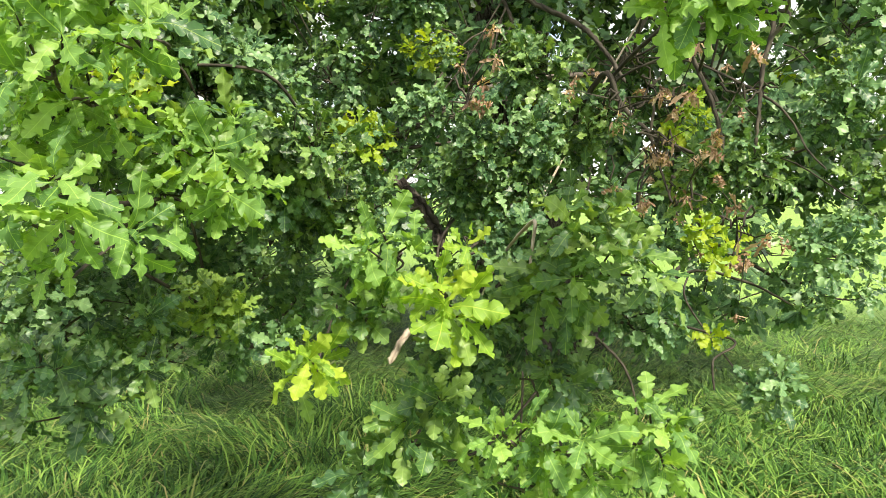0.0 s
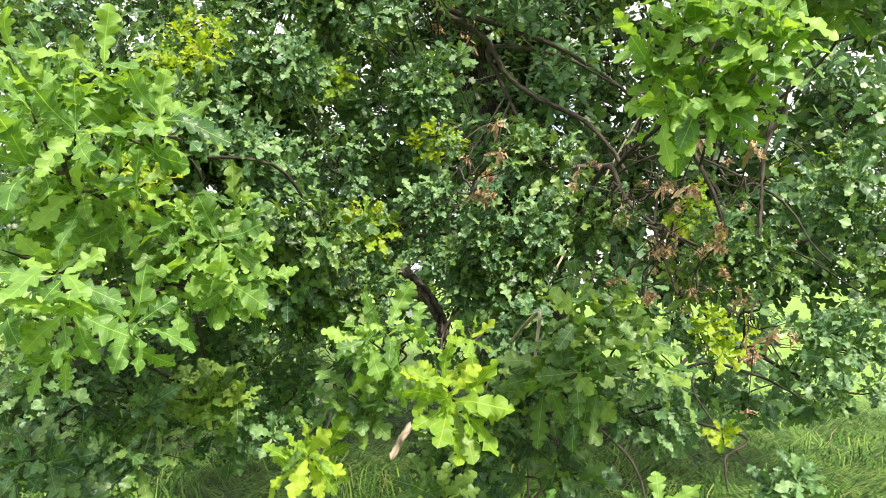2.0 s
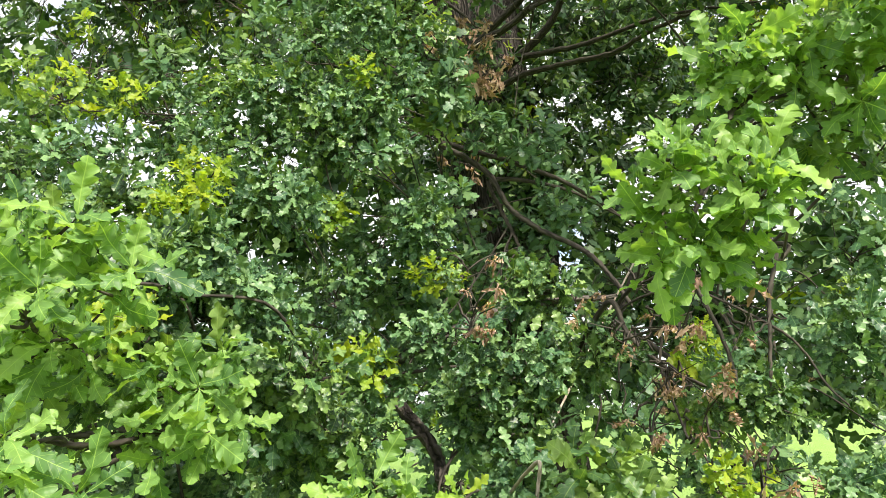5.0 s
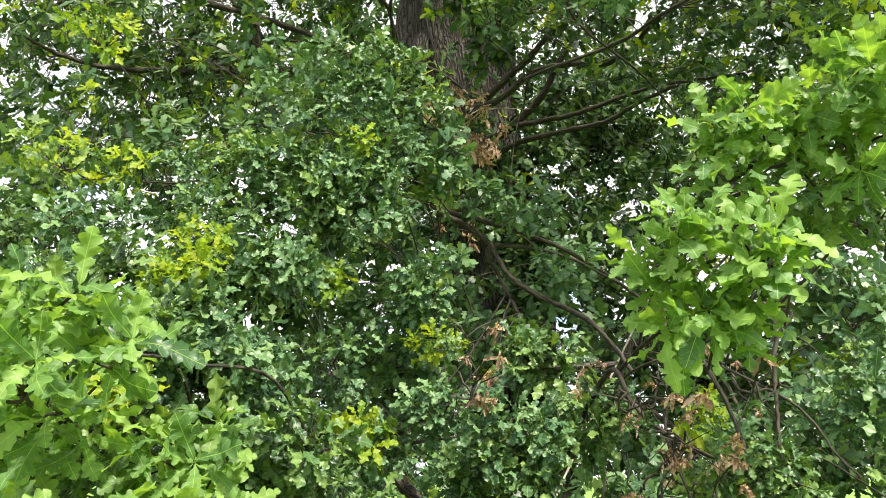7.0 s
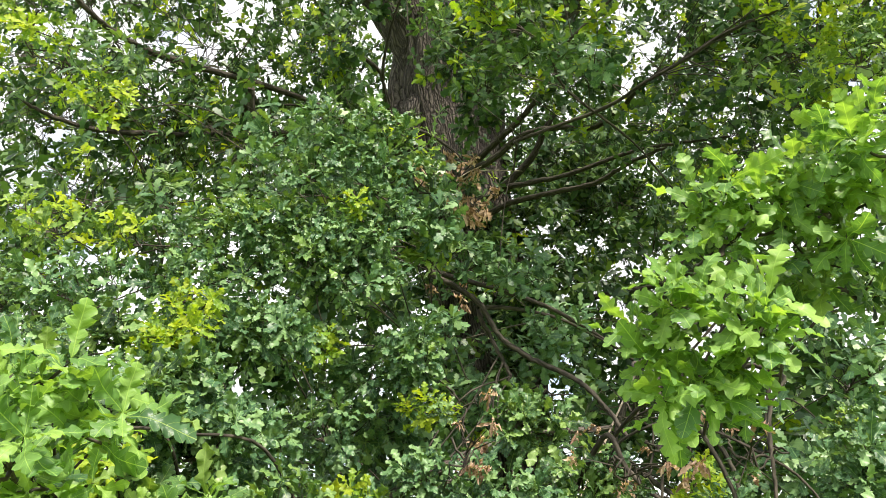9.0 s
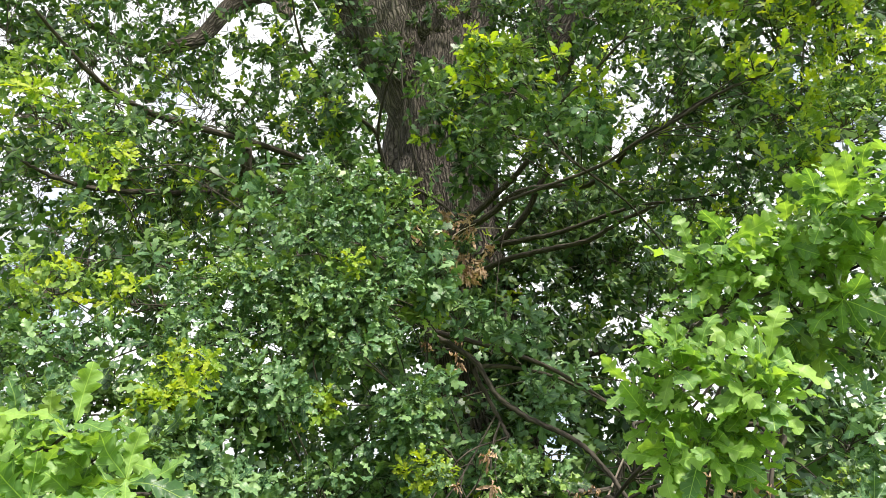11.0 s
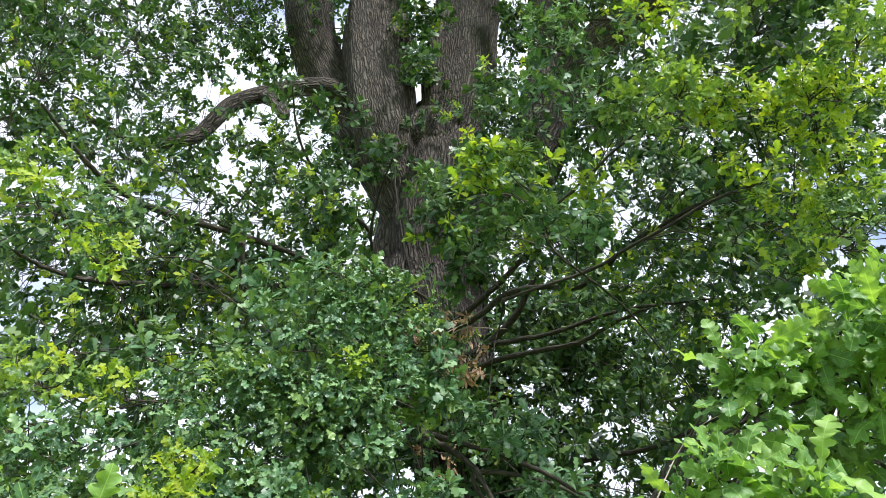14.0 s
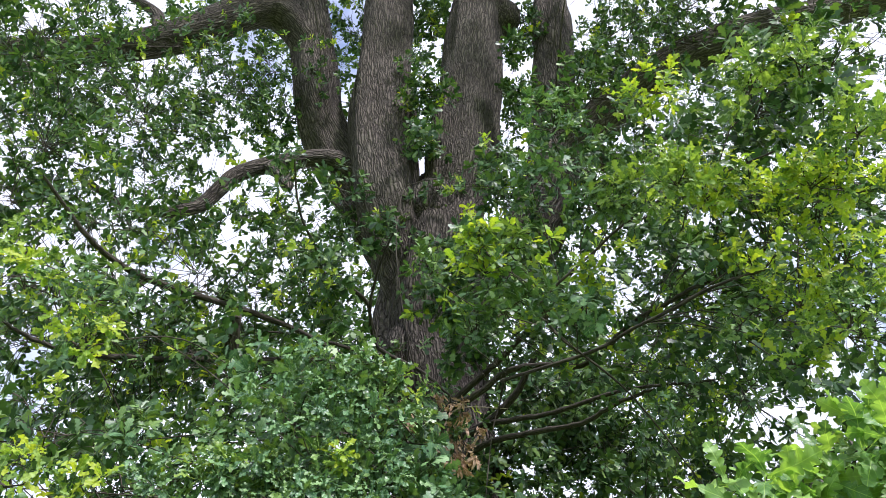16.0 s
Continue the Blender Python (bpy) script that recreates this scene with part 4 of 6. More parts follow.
clump((-0.48, 1.65, 1.86), (0.132, 0.082, 0.102), 13, 0.065, 3)
clump((-0.55, 1.57, 1.90), (0.085, 0.055, 0.071), 7, 0.065, 3)
clump((-0.45, 1.82, 1.83), (0.095, 0.061, 0.079), 7, 0.065, 3)
clump((0.08, 2.19, 1.69), (0.092, 0.052, 0.055), 6, 0.061, 3)
clump((-0.16, 2.39, 1.74), (0.120, 0.077, 0.100), 7, 0.061, 3)
clump((-0.29, 2.27, 1.75), (0.096, 0.057, 0.067), 6, 0.061, 3)
clump((0.22, 1.89, 1.58), (0.087, 0.053, 0.064), 9, 0.061, 0)
clump((0.70, 1.71, 1.63), (0.132, 0.073, 0.077), 13, 0.057, 0)
clump((0.63, 1.79, 1.59), (0.079, 0.056, 0.079), 6, 0.057, 2)
clump((1.07, 1.91, 1.79), (0.110, 0.071, 0.092), 10, 0.065, 3)
clump((0.97, 1.75, 1.44), (0.117, 0.070, 0.084), 10, 0.065, 3)
clump((1.09, 1.99, 1.92), (0.048, 0.030, 0.038), 3, 0.053, 1)
clump((0.61, 1.79, 1.77), (0.040, 0.036, 0.064), 3, 0.053, 1)
clump((0.63, 1.68, 1.44), (0.060, 0.037, 0.045), 4, 0.053, 1)
clump((0.62, 1.32, 1.19), (0.056, 0.033, 0.038), 4, 0.053, 3)
clump((0.59, 1.56, 1.25), (0.028, 0.020, 0.028), 1, 0.046, 1)
clump((0.17, 1.59, 1.45), (0.067, 0.049, 0.074), 9, 0.061, 3)
clump((0.17, 1.47, 1.30), (0.100, 0.055, 0.056), 10, 0.061, 3)
clump((0.38, 1.43, 1.31), (0.113, 0.057, 0.050), 10, 0.061, 3)
clump((0.04, 1.36, 1.22), (0.082, 0.049, 0.059), 9, 0.061, 3)
clump((0.04, 1.32, 1.29), (0.068, 0.036, 0.034), 6, 0.061, 0)
clump((0.87, 2.32, 1.23), (0.105, 0.073, 0.105), 7, 0.057, 3)
clump((1.14, 2.20, 1.21), (0.125, 0.073, 0.084), 7, 0.057, 3)
clump((1.13, 1.89, 1.58), (0.074, 0.052, 0.074), 6, 0.061, 0)
clump((-0.58, 1.35, 1.23), (0.075, 0.042, 0.044), 4, 0.061, 0)
clump((-0.72, 1.23, 1.26), (0.061, 0.036, 0.042), 4, 0.061, 0)
clump((-0.72, 1.54, 1.59), (0.128, 0.080, 0.100), 9, 0.065, 0)
clump((-0.80, 1.38, 1.67), (0.080, 0.056, 0.080), 6, 0.065, 0)
clump((-0.57, 1.57, 1.84), (0.114, 0.070, 0.085), 10, 0.061, 3)
clump((-0.64, 1.53, 1.92), (0.100, 0.060, 0.071), 9, 0.061, 0)
clump((-0.47, 1.95, 2.16), (0.123, 0.068, 0.070), 9, 0.065, 3)
clump((-0.34, 2.11, 2.40), (0.173, 0.101, 0.115), 13, 0.061, 0)
clump((-0.28, 2.21, 2.11), (0.077, 0.047, 0.058), 4, 0.065, 3)
clump((-0.10, 2.12, 2.12), (0.083, 0.058, 0.083), 7, 0.065, 3)
clump((0.01, 2.48, 2.33), (0.087, 0.053, 0.065), 4, 0.065, 3)
clump((-0.60, 1.57, 2.04), (0.088, 0.046, 0.044), 7, 0.053, 1)
clump((-0.54, 1.69, 1.83), (0.090, 0.058, 0.075), 7, 0.065, 3)
clump((-0.49, 1.81, 1.82), (0.079, 0.050, 0.064), 6, 0.065, 3)
clump((-0.73, 1.40, 1.76), (0.107, 0.066, 0.080), 9, 0.065, 0)
clump((-0.42, 1.58, 1.62), (0.161, 0.084, 0.080), 15, 0.065, 0)
clump((-0.54, 1.64, 1.55), (0.114, 0.060, 0.057), 7, 0.065, 3)
clump((-0.28, 1.51, 1.68), (0.063, 0.040, 0.050), 6, 0.065, 0)
clump((-0.49, 1.54, 1.81), (0.094, 0.056, 0.067), 10, 0.065, 3)
clump((-0.70, 1.33, 1.87), (0.100, 0.057, 0.063), 9, 0.065, 0)
clump((-0.54, 1.30, 1.84), (0.082, 0.049, 0.059), 9, 0.065, 0)
clump((-0.52, 1.21, 1.74), (0.054, 0.030, 0.033), 4, 0.057, 1)
clump((-0.58, 1.59, 1.97), (0.085, 0.050, 0.057), 7, 0.065, 3)
clump((-0.67, 1.37, 1.68), (0.100, 0.061, 0.075), 7, 0.065, 0)
clump((-0.63, 1.61, 1.69), (0.100, 0.065, 0.085), 7, 0.065, 3)
clump((-0.22, 1.92, 1.72), (0.064, 0.039, 0.048), 4, 0.061, 1)
clump((-0.32, 2.13, 2.96), (0.188, 0.099, 0.094), 16, 0.057, 3)
clump((-0.17, 2.17, 2.92), (0.125, 0.073, 0.084), 10, 0.057, 0)
clump((-0.42, 2.10, 2.78), (0.161, 0.098, 0.120), 15, 0.057, 3)
clump((-0.23, 2.14, 2.76), (0.141, 0.084, 0.100), 13, 0.057, 3)
clump((-0.09, 2.24, 2.80), (0.105, 0.073, 0.105), 10, 0.057, 0)
clump((-0.16, 2.17, 2.61), (0.138, 0.079, 0.088), 13, 0.057, 3)
clump((0.01, 2.22, 2.63), (0.080, 0.056, 0.080), 7, 0.057, 3)
clump((-0.40, 2.10, 2.56), (0.135, 0.081, 0.096), 13, 0.057, 0)
clump((-0.28, 2.05, 2.48), (0.129, 0.071, 0.074), 12, 0.057, 3)
clump((-0.24, 2.04, 2.38), (0.108, 0.066, 0.081), 12, 0.059, 3)
clump((-0.39, 2.01, 2.39), (0.090, 0.057, 0.072), 9, 0.057, 0)
clump((-0.56, 2.07, 2.55), (0.115, 0.074, 0.096), 10, 0.057, 3)
clump((-0.64, 2.10, 2.42), (0.115, 0.074, 0.096), 9, 0.057, 3)
clump((-0.70, 2.24, 2.80), (0.152, 0.099, 0.131), 10, 0.057, 0)
clump((-0.63, 2.35, 3.07), (0.141, 0.090, 0.117), 9, 0.057, 3)
clump((-0.78, 2.11, 2.54), (0.120, 0.077, 0.100), 9, 0.057, 3)
clump((-0.27, 2.04, 2.61), (0.047, 0.033, 0.047), 3, 0.046, 1)
clump((-0.05, 2.26, 2.53), (0.060, 0.042, 0.060), 4, 0.053, 2)
clump((-0.45, 1.86, 2.14), (0.114, 0.063, 0.065), 10, 0.065, 3)
clump((-0.35, 2.04, 2.15), (0.070, 0.043, 0.053), 4, 0.057, 1)
clump((0.10, 2.73, 2.70), (0.146, 0.085, 0.097), 7, 0.065, 3)
clump((-0.07, 2.08, 2.13), (0.079, 0.052, 0.070), 7, 0.065, 3)
clump((-0.23, 2.18, 2.09), (0.083, 0.048, 0.055), 6, 0.065, 3)
clump((-0.62, 1.61, 2.06), (0.088, 0.049, 0.051), 7, 0.053, 1)
clump((-0.62, 1.75, 2.17), (0.079, 0.045, 0.048), 6, 0.053, 1)
clump((-0.80, 1.70, 2.09), (0.127, 0.072, 0.079), 9, 0.061, 0)
clump((-0.89, 1.87, 2.44), (0.092, 0.064, 0.092), 4, 0.061, 1)
clump((-1.23, 2.19, 3.12), (0.121, 0.076, 0.097), 7, 0.057, 1)
clump((-1.15, 1.95, 2.51), (0.100, 0.056, 0.060), 4, 0.057, 1)
clump((-1.06, 2.43, 2.87), (0.121, 0.076, 0.097), 6, 0.061, 0)
clump((-0.97, 1.79, 2.25), (0.158, 0.092, 0.105), 10, 0.061, 3)
clump((-0.89, 1.54, 2.02), (0.105, 0.063, 0.075), 7, 0.061, 3)
clump((-0.71, 1.90, 2.28), (0.141, 0.074, 0.070), 9, 0.061, 3)
clump((0.44, 2.81, 2.38), (0.146, 0.093, 0.121), 9, 0.065, 3)
clump((0.34, 2.83, 2.68), (0.201, 0.114, 0.125), 10, 0.065, 3)
clump((0.18, 2.37, 3.77), (0.107, 0.061, 0.067), 6, 0.065, 1)
clump((0.20, 2.40, 3.66), (0.105, 0.060, 0.066), 6, 0.065, 1)
clump((0.69, 2.48, 3.69), (0.110, 0.068, 0.083), 6, 0.065, 1)
clump((0.61, 2.34, 3.39), (0.113, 0.070, 0.088), 7, 0.065, 3)
clump((0.31, 2.52, 3.58), (0.214, 0.122, 0.134), 10, 0.061, 0)
clump((0.19, 2.68, 3.54), (0.166, 0.106, 0.138), 9, 0.061, 0)
clump((0.34, 2.43, 3.83), (0.138, 0.077, 0.083), 6, 0.061, 2)
clump((-0.02, 2.76, 3.94), (0.120, 0.084, 0.120), 6, 0.061, 0)
clump((0.50, 2.59, 3.61), (0.138, 0.087, 0.110), 7, 0.061, 3)
clump((0.89, 1.91, 3.76), (0.125, 0.097, 0.151), 9, 0.068, 2)
clump((0.79, 2.14, 3.87), (0.161, 0.103, 0.134), 9, 0.065, 2)
# upper right ends: young-leaf yellow stands in for sun through the leaves
clump((1.15, 1.95, 3.74), (0.182, 0.109, 0.130), 10, 0.065, 1)
clump((1.36, 1.94, 3.62), (0.182, 0.118, 0.156), 10, 0.065, 1)
clump((1.44, 1.74, 3.59), (0.176, 0.105, 0.125), 9, 0.065, 1)
clump((1.44, 1.90, 3.76), (0.107, 0.066, 0.080), 4, 0.061, 1)
clump((1.39, 2.15, 3.37), (0.156, 0.100, 0.130), 9, 0.061, 1)
clump((1.29, 2.20, 3.55), (0.187, 0.112, 0.134), 9, 0.061, 1)
clump((1.11, 2.33, 3.83), (0.171, 0.110, 0.142), 7, 0.061, 0)
clump((1.46, 1.92, 3.40), (0.151, 0.105, 0.151), 9, 0.061, 1)
clump((1.23, 2.36, 3.39), (0.161, 0.094, 0.107), 6, 0.061, 0)
clump((1.34, 2.21, 3.14), (0.151, 0.088, 0.100), 6, 0.061, 1)
clump((1.38, 1.92, 3.12), (0.141, 0.098, 0.141), 9, 0.061, 2)
clump((-1.44, 2.00, 3.35), (0.125, 0.079, 0.100), 6, 0.065, 2)
clump((-1.41, 1.99, 3.21), (0.097, 0.059, 0.073), 4, 0.065, 1)
clump((-1.11, 1.96, 2.94), (0.087, 0.057, 0.076), 4, 0.065, 1)
clump((-1.06, 1.77, 2.42), (0.110, 0.064, 0.074), 4, 0.061, 2)
clump((-0.63, 2.11, 2.59), (0.100, 0.056, 0.060), 6, 0.061, 2)
clump((-1.43, 2.45, 3.52), (0.228, 0.139, 0.171), 9, 0.065, 0)
clump((0.85, 1.78, 3.61), (0.102, 0.075, 0.113), 7, 0.068, 2)
clump((1.16, 1.62, 3.99), (0.151, 0.105, 0.151), 9, 0.068, 2)
clump((1.32, 1.50, 3.97), (0.151, 0.097, 0.125), 7, 0.068, 2)
# sort 1 from here on again paints sunlit leaves yellow
clump((0.88, 1.87, 4.20), (0.161, 0.103, 0.134), 7, 0.065, 1)
clump((0.71, 2.24, 3.95), (0.161, 0.103, 0.134), 9, 0.065, 0)
clump((0.53, 2.14, 4.36), (0.142, 0.110, 0.171), 9, 0.065, 3)
clump((0.46, 2.34, 4.19), (0.171, 0.110, 0.142), 9, 0.065, 3)
clump((1.02, 1.92, 3.68), (0.121, 0.076, 0.097), 6, 0.065, 1)
clump((1.34, 1.76, 3.62), (0.146, 0.102, 0.146), 7, 0.065, 1)
clump((1.40, 1.52, 3.64), (0.117, 0.090, 0.141), 7, 0.065, 2)
# low boughs deeper in
bough((0.93, 3.43, 2.14), 0.4, 10, rosettes=2, count=12, leaf=0.090)
bough((-0.2, 5.6, 1.59), 0.5, 15, leaf=0.090)
# middle boughs
bough((-0.45, 3.2, 3.26), 0.45, 23, rosettes=2, count=12, leaf=0.090)
bough((0.21, 6.01, 3.91), 0.5, 15, leaf=0.090, shapes=TINY_SHAPES)
bough((0.98, 6.1, 4.06), 0.7, 23, leaf=0.090, shapes=TINY_SHAPES)
bough((1.08, 5.96, 3.13), 0.5, 20, leaf=0.090, shapes=TINY_SHAPES)
bough((-0.25, 5.49, 2.86), 0.4, 15, leaf=0.090)
bough((-0.68, 3.38, 2.75), 0.4, 12, rosettes=2, count=12, leaf=0.090)
bough((-0.39, 3.6, 3.41), 0.5, 41, rosettes=2, count=12, leaf=0.090)
bough((-0.62, 3.42, 2.99), 0.45, 34, rosettes=2, count=12, leaf=0.090)
bough((-0.17, 3.68, 3.27), 0.26, 14, rosettes=2, count=12, leaf=0.090)
bough((-1.41, 4.65, 4.27), 0.8, 41, leaf=0.090)
bough((-2.33, 4.76, 4.48), 1, 41, young=0.22, leaf=0.090, shapes=TINY_SHAPES)
bough((-2.8, 4.28, 4.8), 1.1, 44, young=0.22, leaf=0.090, shapes=TINY_SHAPES)
bough((-2.05, 4.86, 5.47), 1.1, 41, leaf=0.090, shapes=TINY_SHAPES)
bough((-1.2, 5.55, 5.76), 0.9, 24, leaf=0.090, shapes=TINY_SHAPES)
bough((-1.95, 3.19, 3.11), 0.5, 15, young=0.22, rosettes=2, count=12, leaf=0.090)
bough((-2.25, 3.7, 2.94), 0.7, 21, rosettes=2, count=12, leaf=0.090)
bough((-1.56, 3.45, 3.01), 0.5, 21, rosettes=2, count=12, leaf=0.090)
bough((0.82, 3.99, 4.58), 0.6, 21, young=0.22, leaf=0.090)
bough((0.4, 3.51, 4.47), 0.45, 15, young=0.4, rosettes=2, count=12, leaf=0.090)
bough((1.84, 4.69, 4.94), 1, 37, young=0.22, leaf=0.090, shapes=TINY_SHAPES)
bough((2.14, 3.62, 4.39), 0.9, 37, young=0.3, leaf=0.090)
bough((2.45, 4.8, 4.35), 0.9, 31, young=0.22, leaf=0.090, shapes=TINY_SHAPES)
bough((1.43, 5.93, 5.12), 0.8, 18, leaf=0.090, shapes=TINY_SHAPES)
bough((1.35, 7.28, 4.76), 1, 21, leaf=0.090, shapes=TINY_SHAPES)
bough((2.55, 7.58, 4.61), 1, 15, leaf=0.090, shapes=TINY_SHAPES)
bough((0.14, 4.04, 4.62), 0.25, 9, leaf=0.090)
bough((0.3, 4.21, 4.37), 0.2, 7, leaf=0.090)
bough((-0.6, 4.36, 4.81), 0.3, 10, leaf=0.090)
bough((-0.37, 4.81, 3.09), 0.3, 15, leaf=0.090)
bough((-0.88, 4.72, 3.14), 0.35, 15, leaf=0.090)
bough((-0.11, 7.18, 13.19), 0.5, 23, young=0.05, count=9, leaf=0.117, shapes=TINY_SHAPES)
bough((-0.1, 6.19, 9.87), 0.4, 17, young=0.05, count=9, leaf=0.117, shapes=TINY_SHAPES)
bough((1.58, 7.24, 13.04), 0.6, 21, young=0.05, count=9, leaf=0.117, shapes=TINY_SHAPES)
bough((1.48, 7.38, 11.11), 0.5, 21, young=0.05, count=9, leaf=0.117, shapes=TINY_SHAPES)
bough((0.95, 6.3, 8.13), 0.45, 17, young=0.05, count=9, leaf=0.117, shapes=TINY_SHAPES)
bough((-4.06, 7.79, 10.68), 0.8, 28, young=0.05, count=9, leaf=0.117, shapes=TINY_SHAPES)
bough((-5.2, 6.82, 9.46), 1, 32, young=0.05, count=9, leaf=0.117, shapes=TINY_SHAPES)
bough((2.89, 7.04, 11.67), 0.9, 32, young=0.05, count=9, leaf=0.117, shapes=TINY_SHAPES)
bough((4.62, 7.19, 12.84), 1, 30, young=0.05, count=9, leaf=0.117, shapes=TINY_SHAPES)
bough((2.45, 6.33, 8.55), 0.8, 34, young=0.05, count=9, leaf=0.117, shapes=TINY_SHAPES)
bough((5.91, 7.1, 10.89), 1.1, 30, young=0.05, count=9, leaf=0.117, shapes=TINY_SHAPES)
bough((2.32, 6.47, 10.98), 0.45, 23, young=0.05, count=9, leaf=0.117, shapes=TINY_SHAPES)
bough((2.53, 6.06, 7.32), 0.55, 25, young=0.05, count=9, leaf=0.117, shapes=TINY_SHAPES)
bough((2.59, 5.86, 6.56), 0.5, 21, young=0.05, count=9, leaf=0.117, shapes=TINY_SHAPES)
bough((-2.65, 7.74, 10.57), 0.45, 19, young=0.05, count=9, leaf=0.117, shapes=TINY_SHAPES)
bough((-3.24, 7.66, 11.77), 0.5, 17, young=0.05, count=9, leaf=0.117, shapes=TINY_SHAPES)
bough((1.14, 6.35, 10.17), 0.25, 10, young=0.05, count=9, leaf=0.117, shapes=TINY_SHAPES)
bough((1.11, 6.06, 10.87), 0.22, 8, young=0.05, count=9, leaf=0.117, shapes=TINY_SHAPES)
bough((-0.13, 6.35, 8.98), 0.25, 9, young=0.05, count=9, leaf=0.117, shapes=TINY_SHAPES)
bough((-5.28, 5.69, 9.58), 0.8, 23, young=0.05, count=9, leaf=0.117, shapes=TINY_SHAPES)
bough((-4.08, 5.12, 6.42), 0.6, 19, young=0.05, count=9, leaf=0.117, shapes=TINY_SHAPES)
bough((-4.53, 4.42, 8.18), 0.6, 15, young=0.05, count=9, leaf=0.117, shapes=TINY_SHAPES)
bough((-1.98, 6.61, 7.58), 0.7, 28, young=0.05, count=9, leaf=0.117, shapes=TINY_SHAPES)
bough((0.11, 4.07, 4.87), 0.28, 14, leaf=0.085)
bough((0.3, 4.24, 4.64), 0.28, 14, leaf=0.085)
bough((0.37, 4.01, 5.23), 0.22, 9, young=0.5, leaf=0.085)
bough((-0.88, 4.31, 5.1), 0.35, 14, leaf=0.085)
bough((-0.78, 4.38, 5.95), 0.22, 7, leaf=0.085)
bough((-0.52, 4.61, 5.75), 0.22, 8, leaf=0.085)
bough((-1.09, 4.05, 5.93), 0.3, 10, leaf=0.085)
bough((-0.15, 4.06, 6.44), 0.15, 5, leaf=0.085)
bough((0.53, 4.05, 6.03), 0.25, 9, leaf=0.085)
# inner boughs in the shade behind
bough((2.02, 6.15, 2.13), 0.9, 25, young=0.02, count=8, flat=0.5, leaf=0.135, shapes=TINY_SHAPES)
bough((2.96, 6.31, 2.19), 1, 28, young=0.02, count=8, flat=0.5, leaf=0.135, shapes=TINY_SHAPES)
bough((1.33, 6.35, 2), 0.9, 25, young=0.02, count=8, flat=0.5, leaf=0.135, shapes=TINY_SHAPES)
bough((-0.02, 6.3, 1.79), 0.8, 21, young=0.02, count=8, leaf=0.126, shapes=TINY_SHAPES)
bough((-1.14, 6.39, 1.8), 0.9, 25, young=0.02, count=8, leaf=0.126, shapes=TINY_SHAPES)
bough((-2.14, 5.59, 1.94), 0.9, 25, young=0.02, count=8, flat=0.5, leaf=0.135, shapes=TINY_SHAPES)
bough((-2.79, 5.3, 1.92), 0.9, 23, young=0.02, count=8, flat=0.5, leaf=0.135, shapes=TINY_SHAPES)
bough((2.99, 5.16, 2.16), 0.9, 21, young=0.02, count=8, leaf=0.126, shapes=TINY_SHAPES)
bough((2.4, 5.94, 2.62), 0.9, 25, young=0.02, count=8, leaf=0.126, shapes=TINY_SHAPES)
bough((1.53, 6.2, 2.76), 0.9, 23, young=0.02, count=8, leaf=0.126, shapes=TINY_SHAPES)
bough((-0.67, 6.37, 2.64), 0.9, 23, young=0.02, count=8, leaf=0.126, shapes=TINY_SHAPES)
bough((3.28, 8.9, 2.18), 1.2, 28, young=0.02, count=8, flat=0.5, leaf=0.135, shapes=TINY_SHAPES)
bough((1.46, 9.39, 1.69), 1.2, 28, young=0.02, count=8, leaf=0.126, shapes=TINY_SHAPES)
bough((-0.63, 9.48, 1.69), 1.2, 28, young=0.02, count=8, leaf=0.126, shapes=TINY_SHAPES)
bough((-2.62, 9.11, 2.19), 1.2, 28, young=0.02, count=8, flat=0.5, leaf=0.135, shapes=TINY_SHAPES)
bough((-4.25, 8.47, 2.15), 1.2, 25, young=0.02, count=8, flat=0.5, leaf=0.135, shapes=TINY_SHAPES)
bough((4.57, 8.31, 2.2), 1.2, 25, young=0.02, count=8, flat=0.5, leaf=0.135, shapes=TINY_SHAPES)
bough((1.59, 5.78, 1.68), 0.8, 17, young=0.02, count=8, flat=0.3, leaf=0.135, shapes=TINY_SHAPES)
bough((2.39, 5.83, 1.66), 0.9, 19, young=0.02, count=8, flat=0.3, leaf=0.135, shapes=TINY_SHAPES)
bough((2.83, 5.29, 1.69), 0.9, 19, young=0.02, count=8, flat=0.3, leaf=0.135, shapes=TINY_SHAPES)
bough((2.88, 4.68, 1.73), 0.7, 15, young=0.02, count=8, flat=0.3, leaf=0.135)
bough((0.44, 8.48, 1.88), 1, 21, young=0.02, count=8, flat=0.5, leaf=0.135, shapes=TINY_SHAPES)
bough((-1.23, 8.4, 1.94), 1, 21, young=0.02, count=8, flat=0.5, leaf=0.135, shapes=TINY_SHAPES)
bough((-2.6, 7.56, 1.84), 1, 21, young=0.02, count=8, flat=0.5, leaf=0.135, shapes=TINY_SHAPES)
bough((1.34, 7.86, 2.16), 1, 21, young=0.02, count=8, flat=0.5, leaf=0.135, shapes=TINY_SHAPES)
bough((-1.89, 7.19, 2.51), 1, 23, young=0.02, count=8, leaf=0.126, shapes=TINY_SHAPES)
bough((0.44, 8.43, 2.54), 1, 23, young=0.02, count=8, leaf=0.126, shapes=TINY_SHAPES)
bough((-2.68, 6.39, 2.55), 1, 21, young=0.02, count=8, leaf=0.126, shapes=TINY_SHAPES)
bough((-3.21, 5.62, 2.21), 0.9, 19, young=0.02, count=8, leaf=0.126, shapes=TINY_SHAPES)
bough((1.64, 6.61, 4.86), 0.9, 25, young=0.02, count=8, leaf=0.126, shapes=TINY_SHAPES)
bough((1.05, 6.65, 3.7), 0.8, 23, young=0.02, count=8, leaf=0.126, shapes=TINY_SHAPES)
